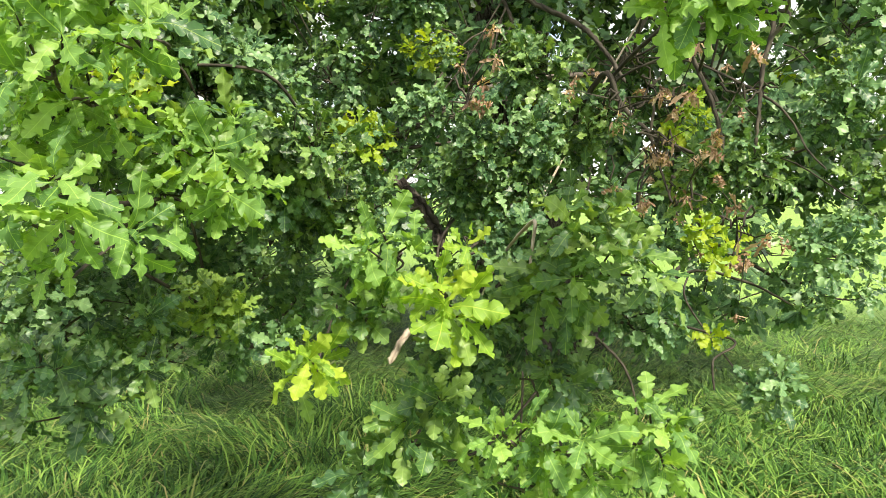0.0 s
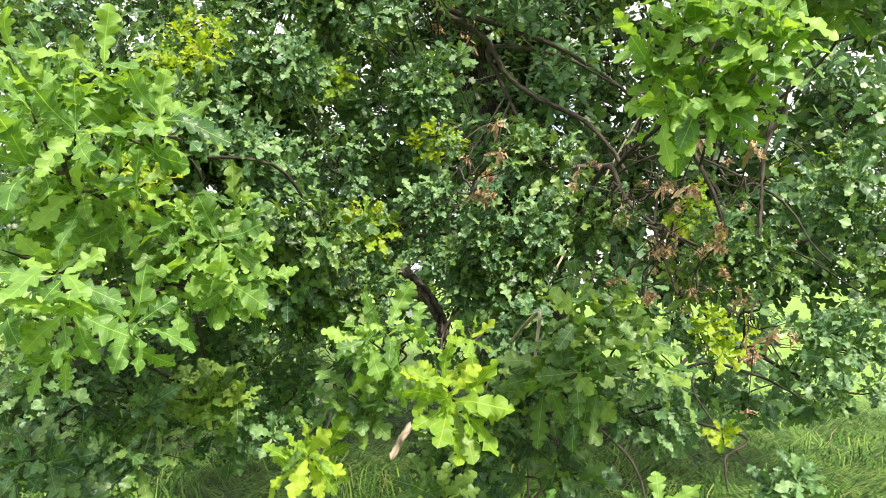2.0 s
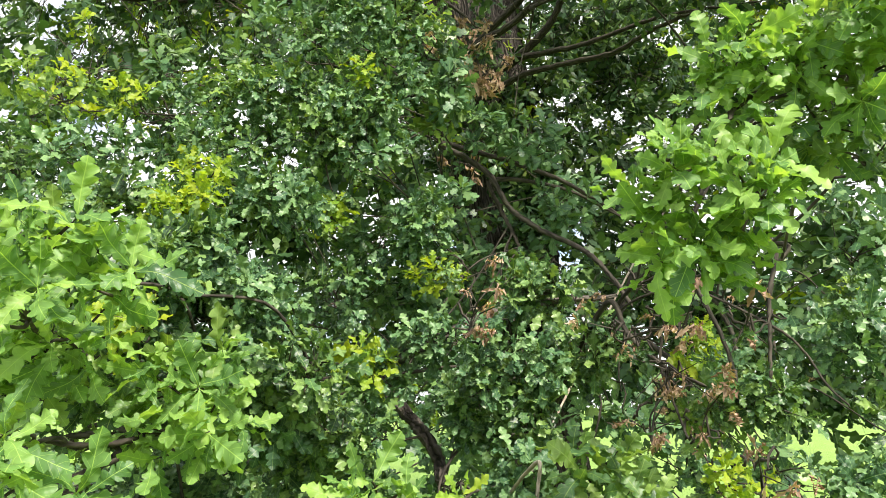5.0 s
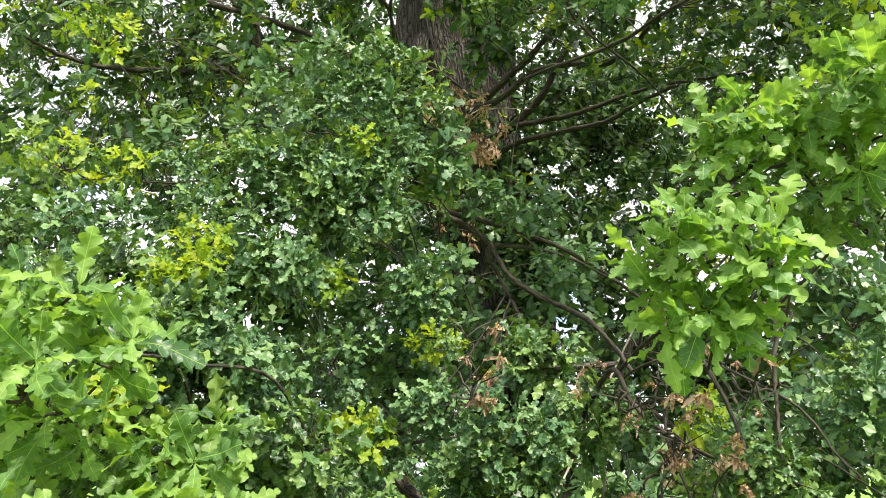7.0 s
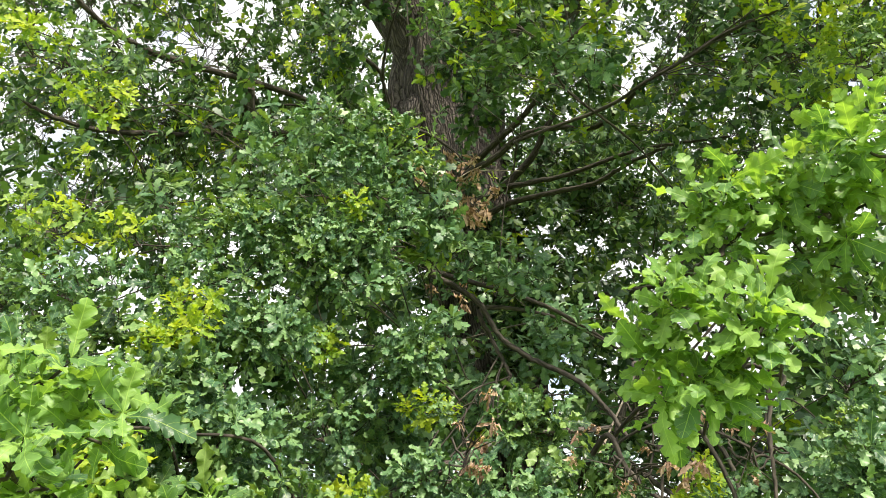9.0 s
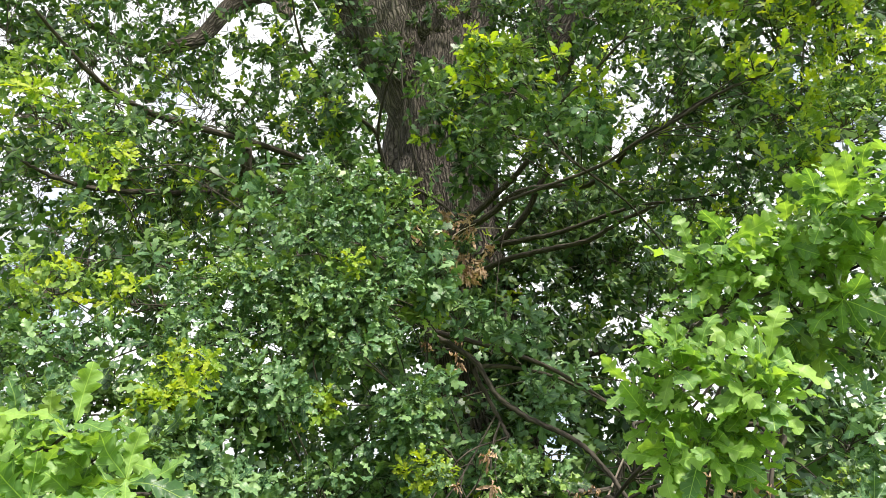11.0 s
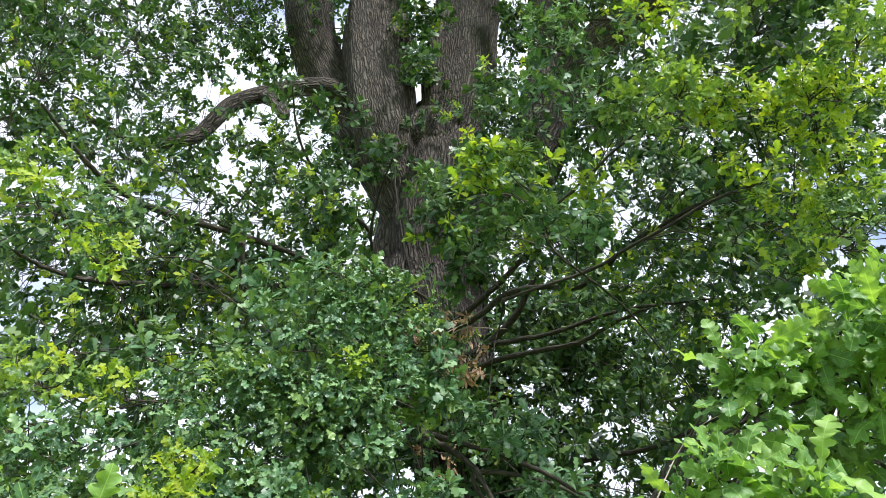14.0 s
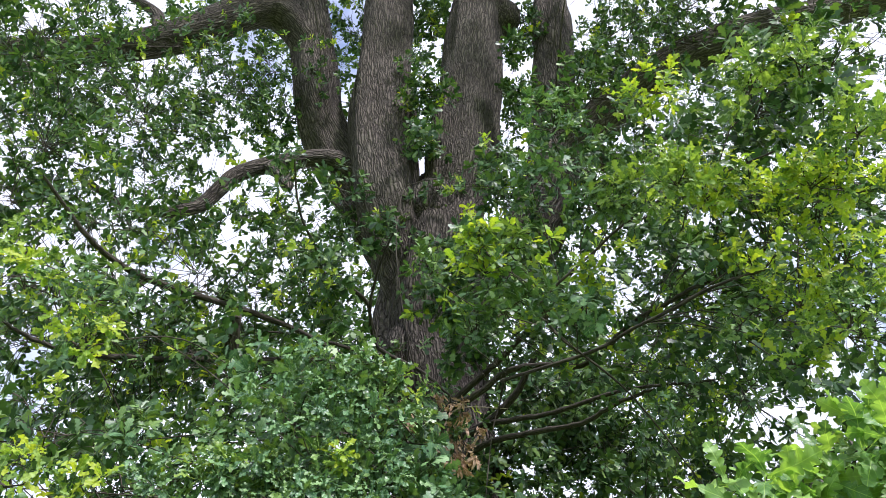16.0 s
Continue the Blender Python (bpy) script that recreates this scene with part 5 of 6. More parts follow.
bough((1.7, 6.03, 3.5), 0.8, 21, young=0.02, count=8, leaf=0.126, shapes=TINY_SHAPES)
bough((0.21, 5.89, 2.95), 0.6, 17, young=0.02, count=8, leaf=0.126, shapes=TINY_SHAPES)
bough((-0.55, 6.34, 3.11), 0.8, 21, young=0.02, count=8, leaf=0.126, shapes=TINY_SHAPES)
bough((-1.26, 6.25, 3.03), 0.8, 21, young=0.02, count=8, leaf=0.126, shapes=TINY_SHAPES)
bough((2.15, 6.14, 2.38), 0.8, 21, young=0.02, count=8, leaf=0.126, shapes=TINY_SHAPES)
bough((1.58, 6.77, 2.78), 0.8, 21, young=0.02, count=8, leaf=0.126, shapes=TINY_SHAPES)
bough((2.55, 5.37, 2.76), 0.8, 21, young=0.02, count=8, leaf=0.126, shapes=TINY_SHAPES)
bough((2.11, 5.7, 4.05), 0.9, 23, young=0.02, count=8, leaf=0.126, shapes=TINY_SHAPES)
bough((2.67, 4.96, 3.82), 0.9, 21, young=0.02, count=8, leaf=0.126, shapes=TINY_SHAPES)
bough((1.17, 7.12, 5.59), 0.9, 23, young=0.02, count=8, leaf=0.126, shapes=TINY_SHAPES)
bough((-0.28, 7.14, 4.31), 0.6, 23, young=0.02, count=8, leaf=0.126, shapes=TINY_SHAPES)
bough((1.34, 6.95, 5.44), 0.8, 23, young=0.02, count=8, leaf=0.126, shapes=TINY_SHAPES)
bough((2.11, 7.02, 4.92), 0.8, 23, young=0.02, count=8, leaf=0.126, shapes=TINY_SHAPES)
bough((1.24, 7.02, 3.77), 0.7, 21, young=0.02, count=8, leaf=0.126, shapes=TINY_SHAPES)
bough((-1.64, 7.7, 8.43), 0.8, 25, young=0.03, count=8, leaf=0.113, shapes=TINY_SHAPES)
bough((-1.11, 6.92, 5.89), 0.7, 23, young=0.03, count=8, leaf=0.113, shapes=TINY_SHAPES)
bough((-1.18, 6.89, 4.61), 0.7, 21, young=0.03, count=8, leaf=0.113, shapes=TINY_SHAPES)
bough((1.21, 6.33, 7.02), 0.7, 23, young=0.03, count=8, leaf=0.113, shapes=TINY_SHAPES)
bough((1.83, 6.64, 6.06), 0.8, 25, young=0.03, count=8, leaf=0.113, shapes=TINY_SHAPES)
bough((1.19, 6.78, 4.85), 0.6, 21, young=0.03, count=8, leaf=0.113, shapes=TINY_SHAPES)
bough((2.15, 6.76, 4.86), 0.8, 23, young=0.03, count=8, leaf=0.113, shapes=TINY_SHAPES)
bough((1.37, 6.86, 4.02), 0.7, 23, young=0.03, count=8, leaf=0.113, shapes=TINY_SHAPES)
bough((2.15, 6.78, 3.65), 0.8, 21, young=0.03, count=8, leaf=0.113, shapes=TINY_SHAPES)
bough((0.78, 6.92, 3.46), 0.6, 19, young=0.03, count=8, leaf=0.113, shapes=TINY_SHAPES)
bough((1.99, 6.08, 7.96), 0.8, 25, young=0.03, count=8, leaf=0.113, shapes=TINY_SHAPES)
bough((1.5, 6.83, 5.5), 0.7, 21, young=0.03, count=8, leaf=0.113, shapes=TINY_SHAPES)
bough((-1.95, 6.56, 4.71), 0.8, 21, young=0.03, count=8, leaf=0.113, shapes=TINY_SHAPES)
bough((2.71, 6.56, 4.04), 0.8, 21, young=0.03, count=8, leaf=0.113, shapes=TINY_SHAPES)
bough((-4.27, 5.05, 8.61), 1.4, 30, leaf=0.090, shapes=TINY_SHAPES)
bough((-3.58, 5.63, 9.88), 1.4, 30, leaf=0.090, shapes=TINY_SHAPES)
bough((-2.5, 6.26, 10.47), 1, 21, leaf=0.090, shapes=TINY_SHAPES)
bough((2.93, 6.02, 11.1), 1.1, 25, leaf=0.090, shapes=TINY_SHAPES)
bough((3.76, 5.39, 8.62), 1.2, 28, leaf=0.090, shapes=TINY_SHAPES)
bough((4.59, 4.38, 8.81), 1.2, 25, leaf=0.090, shapes=TINY_SHAPES)
bough((1.89, 5.88, 7.75), 0.8, 23, leaf=0.090, shapes=TINY_SHAPES)
bough((-0.4, 8.17, 14.34), 1.3, 21, young=0.03, count=8, leaf=0.113, shapes=TINY_SHAPES)
bough((1.62, 8.13, 13.65), 1.2, 23, young=0.03, count=8, leaf=0.113, shapes=TINY_SHAPES)
bough((-1.7, 7.89, 13.81), 1.2, 21, young=0.03, count=8, leaf=0.113, shapes=TINY_SHAPES)
bough((3.08, 7.87, 14.14), 1.4, 23, young=0.03, count=8, leaf=0.113, shapes=TINY_SHAPES)
bough((-2.67, 7.57, 13.24), 1.2, 17, young=0.03, count=8, leaf=0.113, shapes=TINY_SHAPES)
bough((1.28, 8.09, 11.21), 0.9, 19, young=0.03, count=8, leaf=0.113, shapes=TINY_SHAPES)
bough((2.66, 7.28, 10.92), 1, 21, young=0.03, count=8, leaf=0.113, shapes=TINY_SHAPES)
bough((-2.12, 7.65, 10.78), 1, 21, young=0.03, count=8, leaf=0.113, shapes=TINY_SHAPES)
bough((-4.47, 7.2, 9.57), 1.4, 28, young=0.03, count=8, leaf=0.113, shapes=TINY_SHAPES)
bough((-5.66, 6.61, 10.06), 1.6, 28, young=0.03, count=8, leaf=0.113, shapes=TINY_SHAPES)
bough((-3.63, 7.44, 11.15), 1.3, 23, young=0.03, count=8, leaf=0.113, shapes=TINY_SHAPES)
bough((4.11, 7.25, 11.73), 1.4, 25, young=0.03, count=8, leaf=0.113, shapes=TINY_SHAPES)
bough((5.23, 6.96, 10.01), 1.4, 25, young=0.03, count=8, leaf=0.113, shapes=TINY_SHAPES)
bough((5.59, 6.8, 8.35), 1.3, 25, young=0.03, count=8, leaf=0.113, shapes=TINY_SHAPES)
bough((3.1, 7.39, 8.55), 1.2, 25, young=0.03, count=8, leaf=0.113, shapes=TINY_SHAPES)
bough((3.77, 7.11, 6.82), 1.1, 25, young=0.03, count=8, leaf=0.113, shapes=TINY_SHAPES)
bough((2.61, 7.53, 6.39), 1, 25, young=0.03, count=8, leaf=0.113, shapes=TINY_SHAPES)
bough((1.4, 7.65, 5.94), 0.8, 21, young=0.03, count=8, leaf=0.113, shapes=TINY_SHAPES)
bough((-4.09, 7.17, 6.54), 1.2, 28, young=0.03, count=8, leaf=0.113, shapes=TINY_SHAPES)
bough((-2.73, 7.36, 6.24), 1.1, 25, young=0.03, count=8, leaf=0.113, shapes=TINY_SHAPES)
bough((-1.52, 7.42, 5.71), 0.9, 21, young=0.03, count=8, leaf=0.113, shapes=TINY_SHAPES)
bough((-3.73, 6.47, 4.75), 1.1, 23, young=0.03, count=8, leaf=0.113, shapes=TINY_SHAPES)
bough((-0.31, 7.98, 4.34), 0.5, 21, young=0.03, count=8, leaf=0.113, shapes=TINY_SHAPES)
bough((-1.41, 7.56, 3.94), 0.8, 21, young=0.03, count=8, leaf=0.113, shapes=TINY_SHAPES)
bough((-2.35, 7.19, 4.33), 1, 23, young=0.03, count=8, leaf=0.113, shapes=TINY_SHAPES)
bough((-3.38, 6.7, 4.46), 1, 23, young=0.03, count=8, leaf=0.113, shapes=TINY_SHAPES)
bough((3, 7.48, 4.44), 1, 23, young=0.03, count=8, leaf=0.113, shapes=TINY_SHAPES)
bough((3.59, 6.88, 3.72), 1, 23, young=0.03, count=8, leaf=0.113, shapes=TINY_SHAPES)
bough((-1.11, 7.33, 6.04), 0.8, 21, young=0.03, count=8, leaf=0.113, shapes=TINY_SHAPES)
bough((-5.58, 6.6, 11.5), 1.6, 28, young=0.03, count=8, leaf=0.113, shapes=TINY_SHAPES)
bough((-4.2, 7.37, 11.63), 1.4, 25, young=0.03, count=8, leaf=0.113, shapes=TINY_SHAPES)
bough((-5.82, 7.17, 9.46), 1.5, 25, young=0.03, count=8, leaf=0.113, shapes=TINY_SHAPES)
bough((-4.33, 7.71, 9.15), 1.3, 25, young=0.03, count=8, leaf=0.113, shapes=TINY_SHAPES)
bough((4.35, 6.51, 12.12), 1.4, 23, young=0.03, count=8, leaf=0.113, shapes=TINY_SHAPES)
bough((5.92, 6.67, 11.21), 1.5, 25, young=0.03, count=8, leaf=0.113, shapes=TINY_SHAPES)
bough((3.3, 7.58, 10.46), 1.1, 21, young=0.03, count=8, leaf=0.113, shapes=TINY_SHAPES)
bough((2.32, 7.45, 8.04), 0.9, 21, young=0.03, count=8, leaf=0.113, shapes=TINY_SHAPES)
bough((-1.07, 7.17, 7.94), 0.7, 17, young=0.03, count=8, leaf=0.113, shapes=TINY_SHAPES)
# high boughs about the fork
bough((-3.81, 4.79, 6.96), 1.3, 58, leaf=0.090, shapes=TINY_SHAPES)
bough((-3.39, 5.28, 8.24), 1.4, 54, leaf=0.090, shapes=TINY_SHAPES)
bough((-3.03, 6.89, 10.47), 1.1, 31, leaf=0.090, shapes=TINY_SHAPES)
bough((-3.28, 5.14, 6.18), 1.2, 54, leaf=0.090, shapes=TINY_SHAPES)
bough((-1.42, 5.58, 5.8), 0.8, 34, leaf=0.090, shapes=TINY_SHAPES)
bough((-3.15, 4.89, 4.76), 1, 38, leaf=0.090, shapes=TINY_SHAPES)
bough((-2.4, 5.22, 4.89), 1, 46, leaf=0.090, shapes=TINY_SHAPES)
bough((-1.62, 5.41, 5.05), 0.8, 34, leaf=0.090, shapes=TINY_SHAPES)
bough((-4.78, 4.97, 9.03), 1.5, 38, leaf=0.090, shapes=TINY_SHAPES)
bough((1.53, 4.19, 7.15), 0.6, 23, leaf=0.090, shapes=TINY_SHAPES)
bough((1.76, 3.44, 5.67), 0.7, 38, young=0.22, leaf=0.090)
bough((1.84, 2.51, 5), 0.55, 31, young=0.22, rosettes=2, count=12, leaf=0.090)
bough((2.14, 2.26, 4.99), 0.6, 23, young=0.22, rosettes=2, count=12, leaf=0.090)
bough((1.99, 3.93, 5.07), 0.8, 46, young=0.22, leaf=0.090)
bough((2.39, 3.23, 4.73), 0.8, 46, young=0.22, leaf=0.090)
bough((2.5, 4.01, 4.6), 0.8, 43, young=0.22, leaf=0.090)
bough((0.5, 4.32, 5.16), 0.42, 24, leaf=0.090)
bough((0.29, 3.79, 5.03), 0.2, 7, young=1.0, leaf=0.090)
bough((0.61, 5.28, 7.07), 0.45, 17, leaf=0.090, shapes=TINY_SHAPES)
bough((1.08, 4.51, 7.01), 0.45, 17, leaf=0.090, shapes=TINY_SHAPES)
bough((1.07, 4.45, 4.85), 0.5, 27, leaf=0.090)
bough((3.72, 6.22, 11.31), 1.5, 34, leaf=0.090, shapes=TINY_SHAPES)
bough((5.23, 6.29, 9.11), 1.5, 38, leaf=0.090, shapes=TINY_SHAPES)
bough((2.06, 2.87, 3.65), 0.6, 27, rosettes=2, count=12, leaf=0.090)
bough((2.09, 6.95, 5.18), 1, 23, leaf=0.090, shapes=TINY_SHAPES)
bough((-0.12, 5.93, 2.41), 0.53, 19, young=0.02, count=8, leaf=0.126, shapes=TINY_SHAPES)
bough((-0.45, 5.95, 2.08), 0.53, 19, young=0.02, count=8, leaf=0.126, shapes=TINY_SHAPES)
bough((-1.40, 4.70, 2.75), 0.52, 21, young=0.02, count=8, leaf=0.126, shapes=TINY_SHAPES)
bough((-0.03, 5.49, 2.38), 0.48, 19, young=0.02, count=8, leaf=0.126, shapes=TINY_SHAPES)
bough((2.24, 4.00, 2.36), 0.51, 21, young=0.02, count=8, leaf=0.126, shapes=TINY_SHAPES)
bough((0.73, 6.95, 4.71), 0.73, 19, young=0.02, count=8, leaf=0.126, shapes=TINY_SHAPES)
bough((2.57, 4.04, 3.19), 0.48, 19, young=0.02, count=8, leaf=0.126, shapes=TINY_SHAPES)
bough((-1.58, 4.92, 2.45), 0.58, 21, young=0.02, count=8, leaf=0.126, shapes=TINY_SHAPES)
bough((-2.63, 4.03, 3.03), 0.52, 21, young=0.02, count=8, leaf=0.126, shapes=TINY_SHAPES)
bough((-1.47, 4.67, 2.78), 0.52, 21, young=0.02, count=8, leaf=0.126, shapes=TINY_SHAPES)
# withered sprigs
bough((0.14, 3.11, 3.08), 0.05, 5, base=(0.27, 3.25, 3.24), radius=0.003, dead=1.0, count=8, leaf=0.046, shapes=DEAD_SHAPES, label='bunch of withered pale brown oak leaves')
bough((0.02, 3.04, 3.23), 0.05, 3, base=(0.13, 3.17, 3.39), radius=0.003, dead=1.0, count=8, leaf=0.046, shapes=DEAD_SHAPES, label='bunch of withered pale brown oak leaves')
bough((0.42, 1.64, 1.73), 0.03, 2, base=(0.40, 1.74, 1.80), radius=0.003, dead=1.0, count=8, leaf=0.027, shapes=DEAD_SHAPES, label='bunch of withered brown oak leaves')
bough((0.49, 1.62, 1.65), 0.03, 2, base=(0.48, 1.73, 1.71), radius=0.003, dead=1.0, count=8, leaf=0.027, shapes=DEAD_SHAPES, label='bunch of withered brown oak leaves')
bough((0.52, 1.61, 1.76), 0.03, 1, base=(0.51, 1.70, 1.83), radius=0.003, dead=1.0, count=8, leaf=0.027, shapes=DEAD_SHAPES, label='bunch of withered brown oak leaves')
bough((0.56, 1.61, 1.54), 0.03, 1, base=(0.55, 1.71, 1.60), radius=0.003, dead=1.0, count=8, leaf=0.027, shapes=DEAD_SHAPES, label='bunch of withered brown oak leaves')
bough((0.45, 1.64, 1.53), 0.03, 1, base=(0.44, 1.75, 1.58), radius=0.003, dead=1.0, count=8, leaf=0.027, shapes=DEAD_SHAPES, label='bunch of withered brown oak leaves')
bough((0.66, 1.61, 1.75), 0.03, 1, base=(0.66, 1.71, 1.82), radius=0.003, dead=1.0, count=8, leaf=0.027, shapes=DEAD_SHAPES, label='bunch of withered brown oak leaves')
bough((0.61, 1.48, 1.44), 0.03, 1, base=(0.62, 1.58, 1.49), radius=0.003, dead=1.0, count=8, leaf=0.027, shapes=DEAD_SHAPES, label='bunch of withered brown oak leaves')
bough((0.07, 1.83, 1.79), 0.03, 2, base=(0.03, 1.92, 1.87), radius=0.003, dead=1.0, count=8, leaf=0.027, shapes=DEAD_SHAPES, label='bunch of withered brown oak leaves')
bough((0.19, 4.01, 3.5), 0.09, 5, base=(0.07, 4.16, 3.7), radius=0.003, dead=1.0, count=8, leaf=0.046, shapes=DEAD_SHAPES, label='sprig of withered brown oak leaves')
bough((0.02, 3.93, 3.67), 0.06, 3, base=(-0.1, 4.08, 3.87), radius=0.003, dead=1.0, count=8, leaf=0.046, shapes=DEAD_SHAPES, label='sprig of withered brown oak leaves')
bough((0.09, 2.33, 1.86), 0.04, 1, base=(-0.03, 2.48, 2.06), radius=0.003, dead=1.0, count=8, leaf=0.026, shapes=DEAD_SHAPES, label='sprig of withered brown oak leaves')
bough((0.07, 2.37, 1.92), 0.03, 1, base=(-0.05, 2.52, 2.12), radius=0.003, dead=1.0, count=8, leaf=0.026, shapes=DEAD_SHAPES, label='sprig of withered brown oak leaves')
bough((0.63, 2.05, 1.67), 0.05, 2, base=(0.51, 2.2, 1.87), radius=0.003, dead=1.0, count=8, leaf=0.026, shapes=DEAD_SHAPES, label='sprig of withered brown oak leaves')
bough((0.57, 2.22, 1.79), 0.05, 2, base=(0.45, 2.37, 1.99), radius=0.003, dead=1.0, count=8, leaf=0.026, shapes=DEAD_SHAPES, label='sprig of withered brown oak leaves')
bough((0.68, 2.07, 1.82), 0.03, 1, base=(0.56, 2.22, 2.02), radius=0.003, dead=1.0, count=8, leaf=0.026, shapes=DEAD_SHAPES, label='sprig of withered brown oak leaves')
bough((0.84, 2.02, 1.8), 0.03, 1, base=(0.72, 2.17, 2.0), radius=0.003, dead=1.0, count=8, leaf=0.026, shapes=DEAD_SHAPES, label='sprig of withered brown oak leaves')
bough((0.82, 1.98, 1.38), 0.05, 2, base=(0.7, 2.13, 1.58), radius=0.003, dead=1.0, count=8, leaf=0.026, shapes=DEAD_SHAPES, label='sprig of withered brown oak leaves')
bough((0.58, 2.12, 1.51), 0.03, 1, base=(0.46, 2.27, 1.71), radius=0.003, dead=1.0, count=8, leaf=0.026, shapes=DEAD_SHAPES, label='sprig of withered brown oak leaves')
bough((0.73, 2.07, 1.55), 0.03, 1, base=(0.61, 2.22, 1.75), radius=0.003, dead=1.0, count=8, leaf=0.026, shapes=DEAD_SHAPES, label='sprig of withered brown oak leaves')
bough((0.45, 2.53, 1.95), 0.03, 1, base=(0.33, 2.68, 2.15), radius=0.003, dead=1.0, count=8, leaf=0.026, shapes=DEAD_SHAPES, label='sprig of withered brown oak leaves')
bough((0.12, 4.03, 2.93), 0.05, 2, base=(-0.0, 4.18, 3.13), radius=0.003, dead=1.0, count=8, leaf=0.046, shapes=DEAD_SHAPES, label='sprig of withered brown oak leaves')
# tufts of shoots on the trunk and stems
bough((0.36, 6.45, 4.22), 0.345, 15, base=(0.41, 6.95, 4.02), radius=0.006, leaf=0.090, shapes=TINY_SHAPES)
bough((0.56, 6.45, 3.76), 0.4025, 16, base=(0.61, 6.95, 3.56), radius=0.006, leaf=0.090, shapes=TINY_SHAPES)
bough((0.08, 6.45, 4.05), 0.345, 15, base=(0.13, 6.95, 3.85), radius=0.006, leaf=0.090, shapes=TINY_SHAPES)
bough((0.75, 6.45, 3.27), 0.4025, 16, base=(0.8, 6.95, 3.07), radius=0.006, leaf=0.090, shapes=TINY_SHAPES)
bough((0.81, 6.45, 3.63), 0.4025, 16, base=(0.86, 6.95, 3.43), radius=0.006, leaf=0.090, shapes=TINY_SHAPES)
bough((0.64, 6.45, 2.61), 0.4025, 16, base=(0.69, 6.95, 2.41), radius=0.006, leaf=0.090, shapes=TINY_SHAPES)
bough((0.34, 6.45, 4.31), 0.345, 15, base=(0.39, 6.95, 4.11), radius=0.006, leaf=0.090, shapes=TINY_SHAPES)
bough((-0.27, 6.55, 9.94), 0.35, 15, base=(-0.22, 7.05, 9.74), radius=0.006, leaf=0.090, shapes=TINY_SHAPES)
bough((-0.33, 6.55, 10.9), 0.28, 8, base=(-0.28, 7.05, 10.7), radius=0.006, leaf=0.090, shapes=TINY_SHAPES)
bough((0.1, 6.55, 8.13), 0.42, 9, base=(0.15, 7.05, 7.93), radius=0.006, leaf=0.090, shapes=TINY_SHAPES)
bough((-0.44, 6.55, 7.42), 0.42, 10, base=(-0.39, 7.05, 7.22), radius=0.006, leaf=0.090, shapes=TINY_SHAPES)
bough((-1.73, 6.55, 10.95), 0.49, 9, base=(-1.68, 7.05, 10.75), radius=0.006, leaf=0.090, shapes=TINY_SHAPES)
bough((0.25, 6.55, 7.01), 0.42, 9, base=(0.3, 7.05, 6.81), radius=0.006, leaf=0.090, shapes=TINY_SHAPES)
bough((-0.4, 6.55, 5.67), 0.42, 10, base=(-0.35, 7.05, 5.47), radius=0.006, leaf=0.090, shapes=TINY_SHAPES)
bough((-0.13, 6.55, 9.03), 0.308, 10, base=(-0.08, 7.05, 8.83), radius=0.006, leaf=0.090, shapes=TINY_SHAPES)
bough((0.2, 6.45, 5.16), 0.345, 12, base=(0.25, 6.95, 4.96), radius=0.006, leaf=0.090, shapes=TINY_SHAPES)
bough((0.54, 6.45, 4.77), 0.46, 12, base=(0.59, 6.95, 4.57), radius=0.006, leaf=0.090, shapes=TINY_SHAPES)

# ---- the far side of the crown and its top ----
def stem_near(x, z):
    """A place on the upright stem nearest to x."""
    z = min(z, 16.5)
    tops = [(-0.155 * (z - 10.5) - 1.78, 7.35), (-0.86, 7.05), (0.5 + 0.115 * (z - 10.8), 7.05), (1.8 + 0.07 * (z - 9.4), 7.45)]
    sx, sy = min(tops, key=lambda q: abs(q[0] - x))
    return (sx, sy, z)


ring = np.random.default_rng(21)
for i in range(26):
    a = ring.uniform(-0.25, math.pi + 0.25)
    d = ring.uniform(2.2, 6.0)
    z = ring.uniform(1.6, 9.5)
    bough((0.6 + math.cos(a) * d * 1.25, 7.6 + math.sin(a) * d, z), 1.25, 26, leaf=0.144, count=8, shapes=TINY_SHAPES, radius=0.03)
for i in range(22):
    a = ring.uniform(0, 2 * math.pi)
    d = ring.uniform(1.5, 6.5)
    z = ring.uniform(14.5, 21.0) - 0.45 * d
    bough((math.cos(a) * d, 7.5 + math.sin(a) * d, z), 2.2, 36, base=stem_near(math.cos(a) * d, z - 3.0), leaf=0.180, shapes=TINY_SHAPES, rosettes=3, radius=0.05)
for i in range(14):
    a = ring.uniform(-0.4, math.pi + 0.4)
    d = ring.uniform(4.0, 7.5)
    z = ring.uniform(7.5, 13.0)
    bough((math.cos(a) * d * 1.1, 7.5 + math.sin(a) * d, z), 1.6, 44, leaf=0.117, shapes=TINY_SHAPES, rosettes=3, radius=0.05)


# ---- far hedge across the park ----
def far_hedge():
    r = np.random.default_rng(77)
    lv = Leaves()
    for k in range(260):
        x = -150 + 300 * k / 260 + r.normal(0, 0.6)
        h = 2.6 + 1.5 * noise.noise(Vector((x * 0.05, 0, 0))) + r.uniform(0, 1.2)
        n = 14
        org = np.stack([x + r.normal(0, 1.0, n), 96 + r.normal(0, 0.9, n), r.uniform(0, 1, n) ** 0.8 * h], -1)
        lv.add(org, leaf_frames(r.normal(0, 1, (n, 3)), r.normal(0, 1, (n, 3)) + (0, -0.6, 0.8)), r.uniform(0.6, 1.3, n), 0)
    return tagged(lv.done("hedge", [MAT_LEAF], None, seed=3), "long dark green hedge across the far side of the lawn", "hedge")


far_hedge()

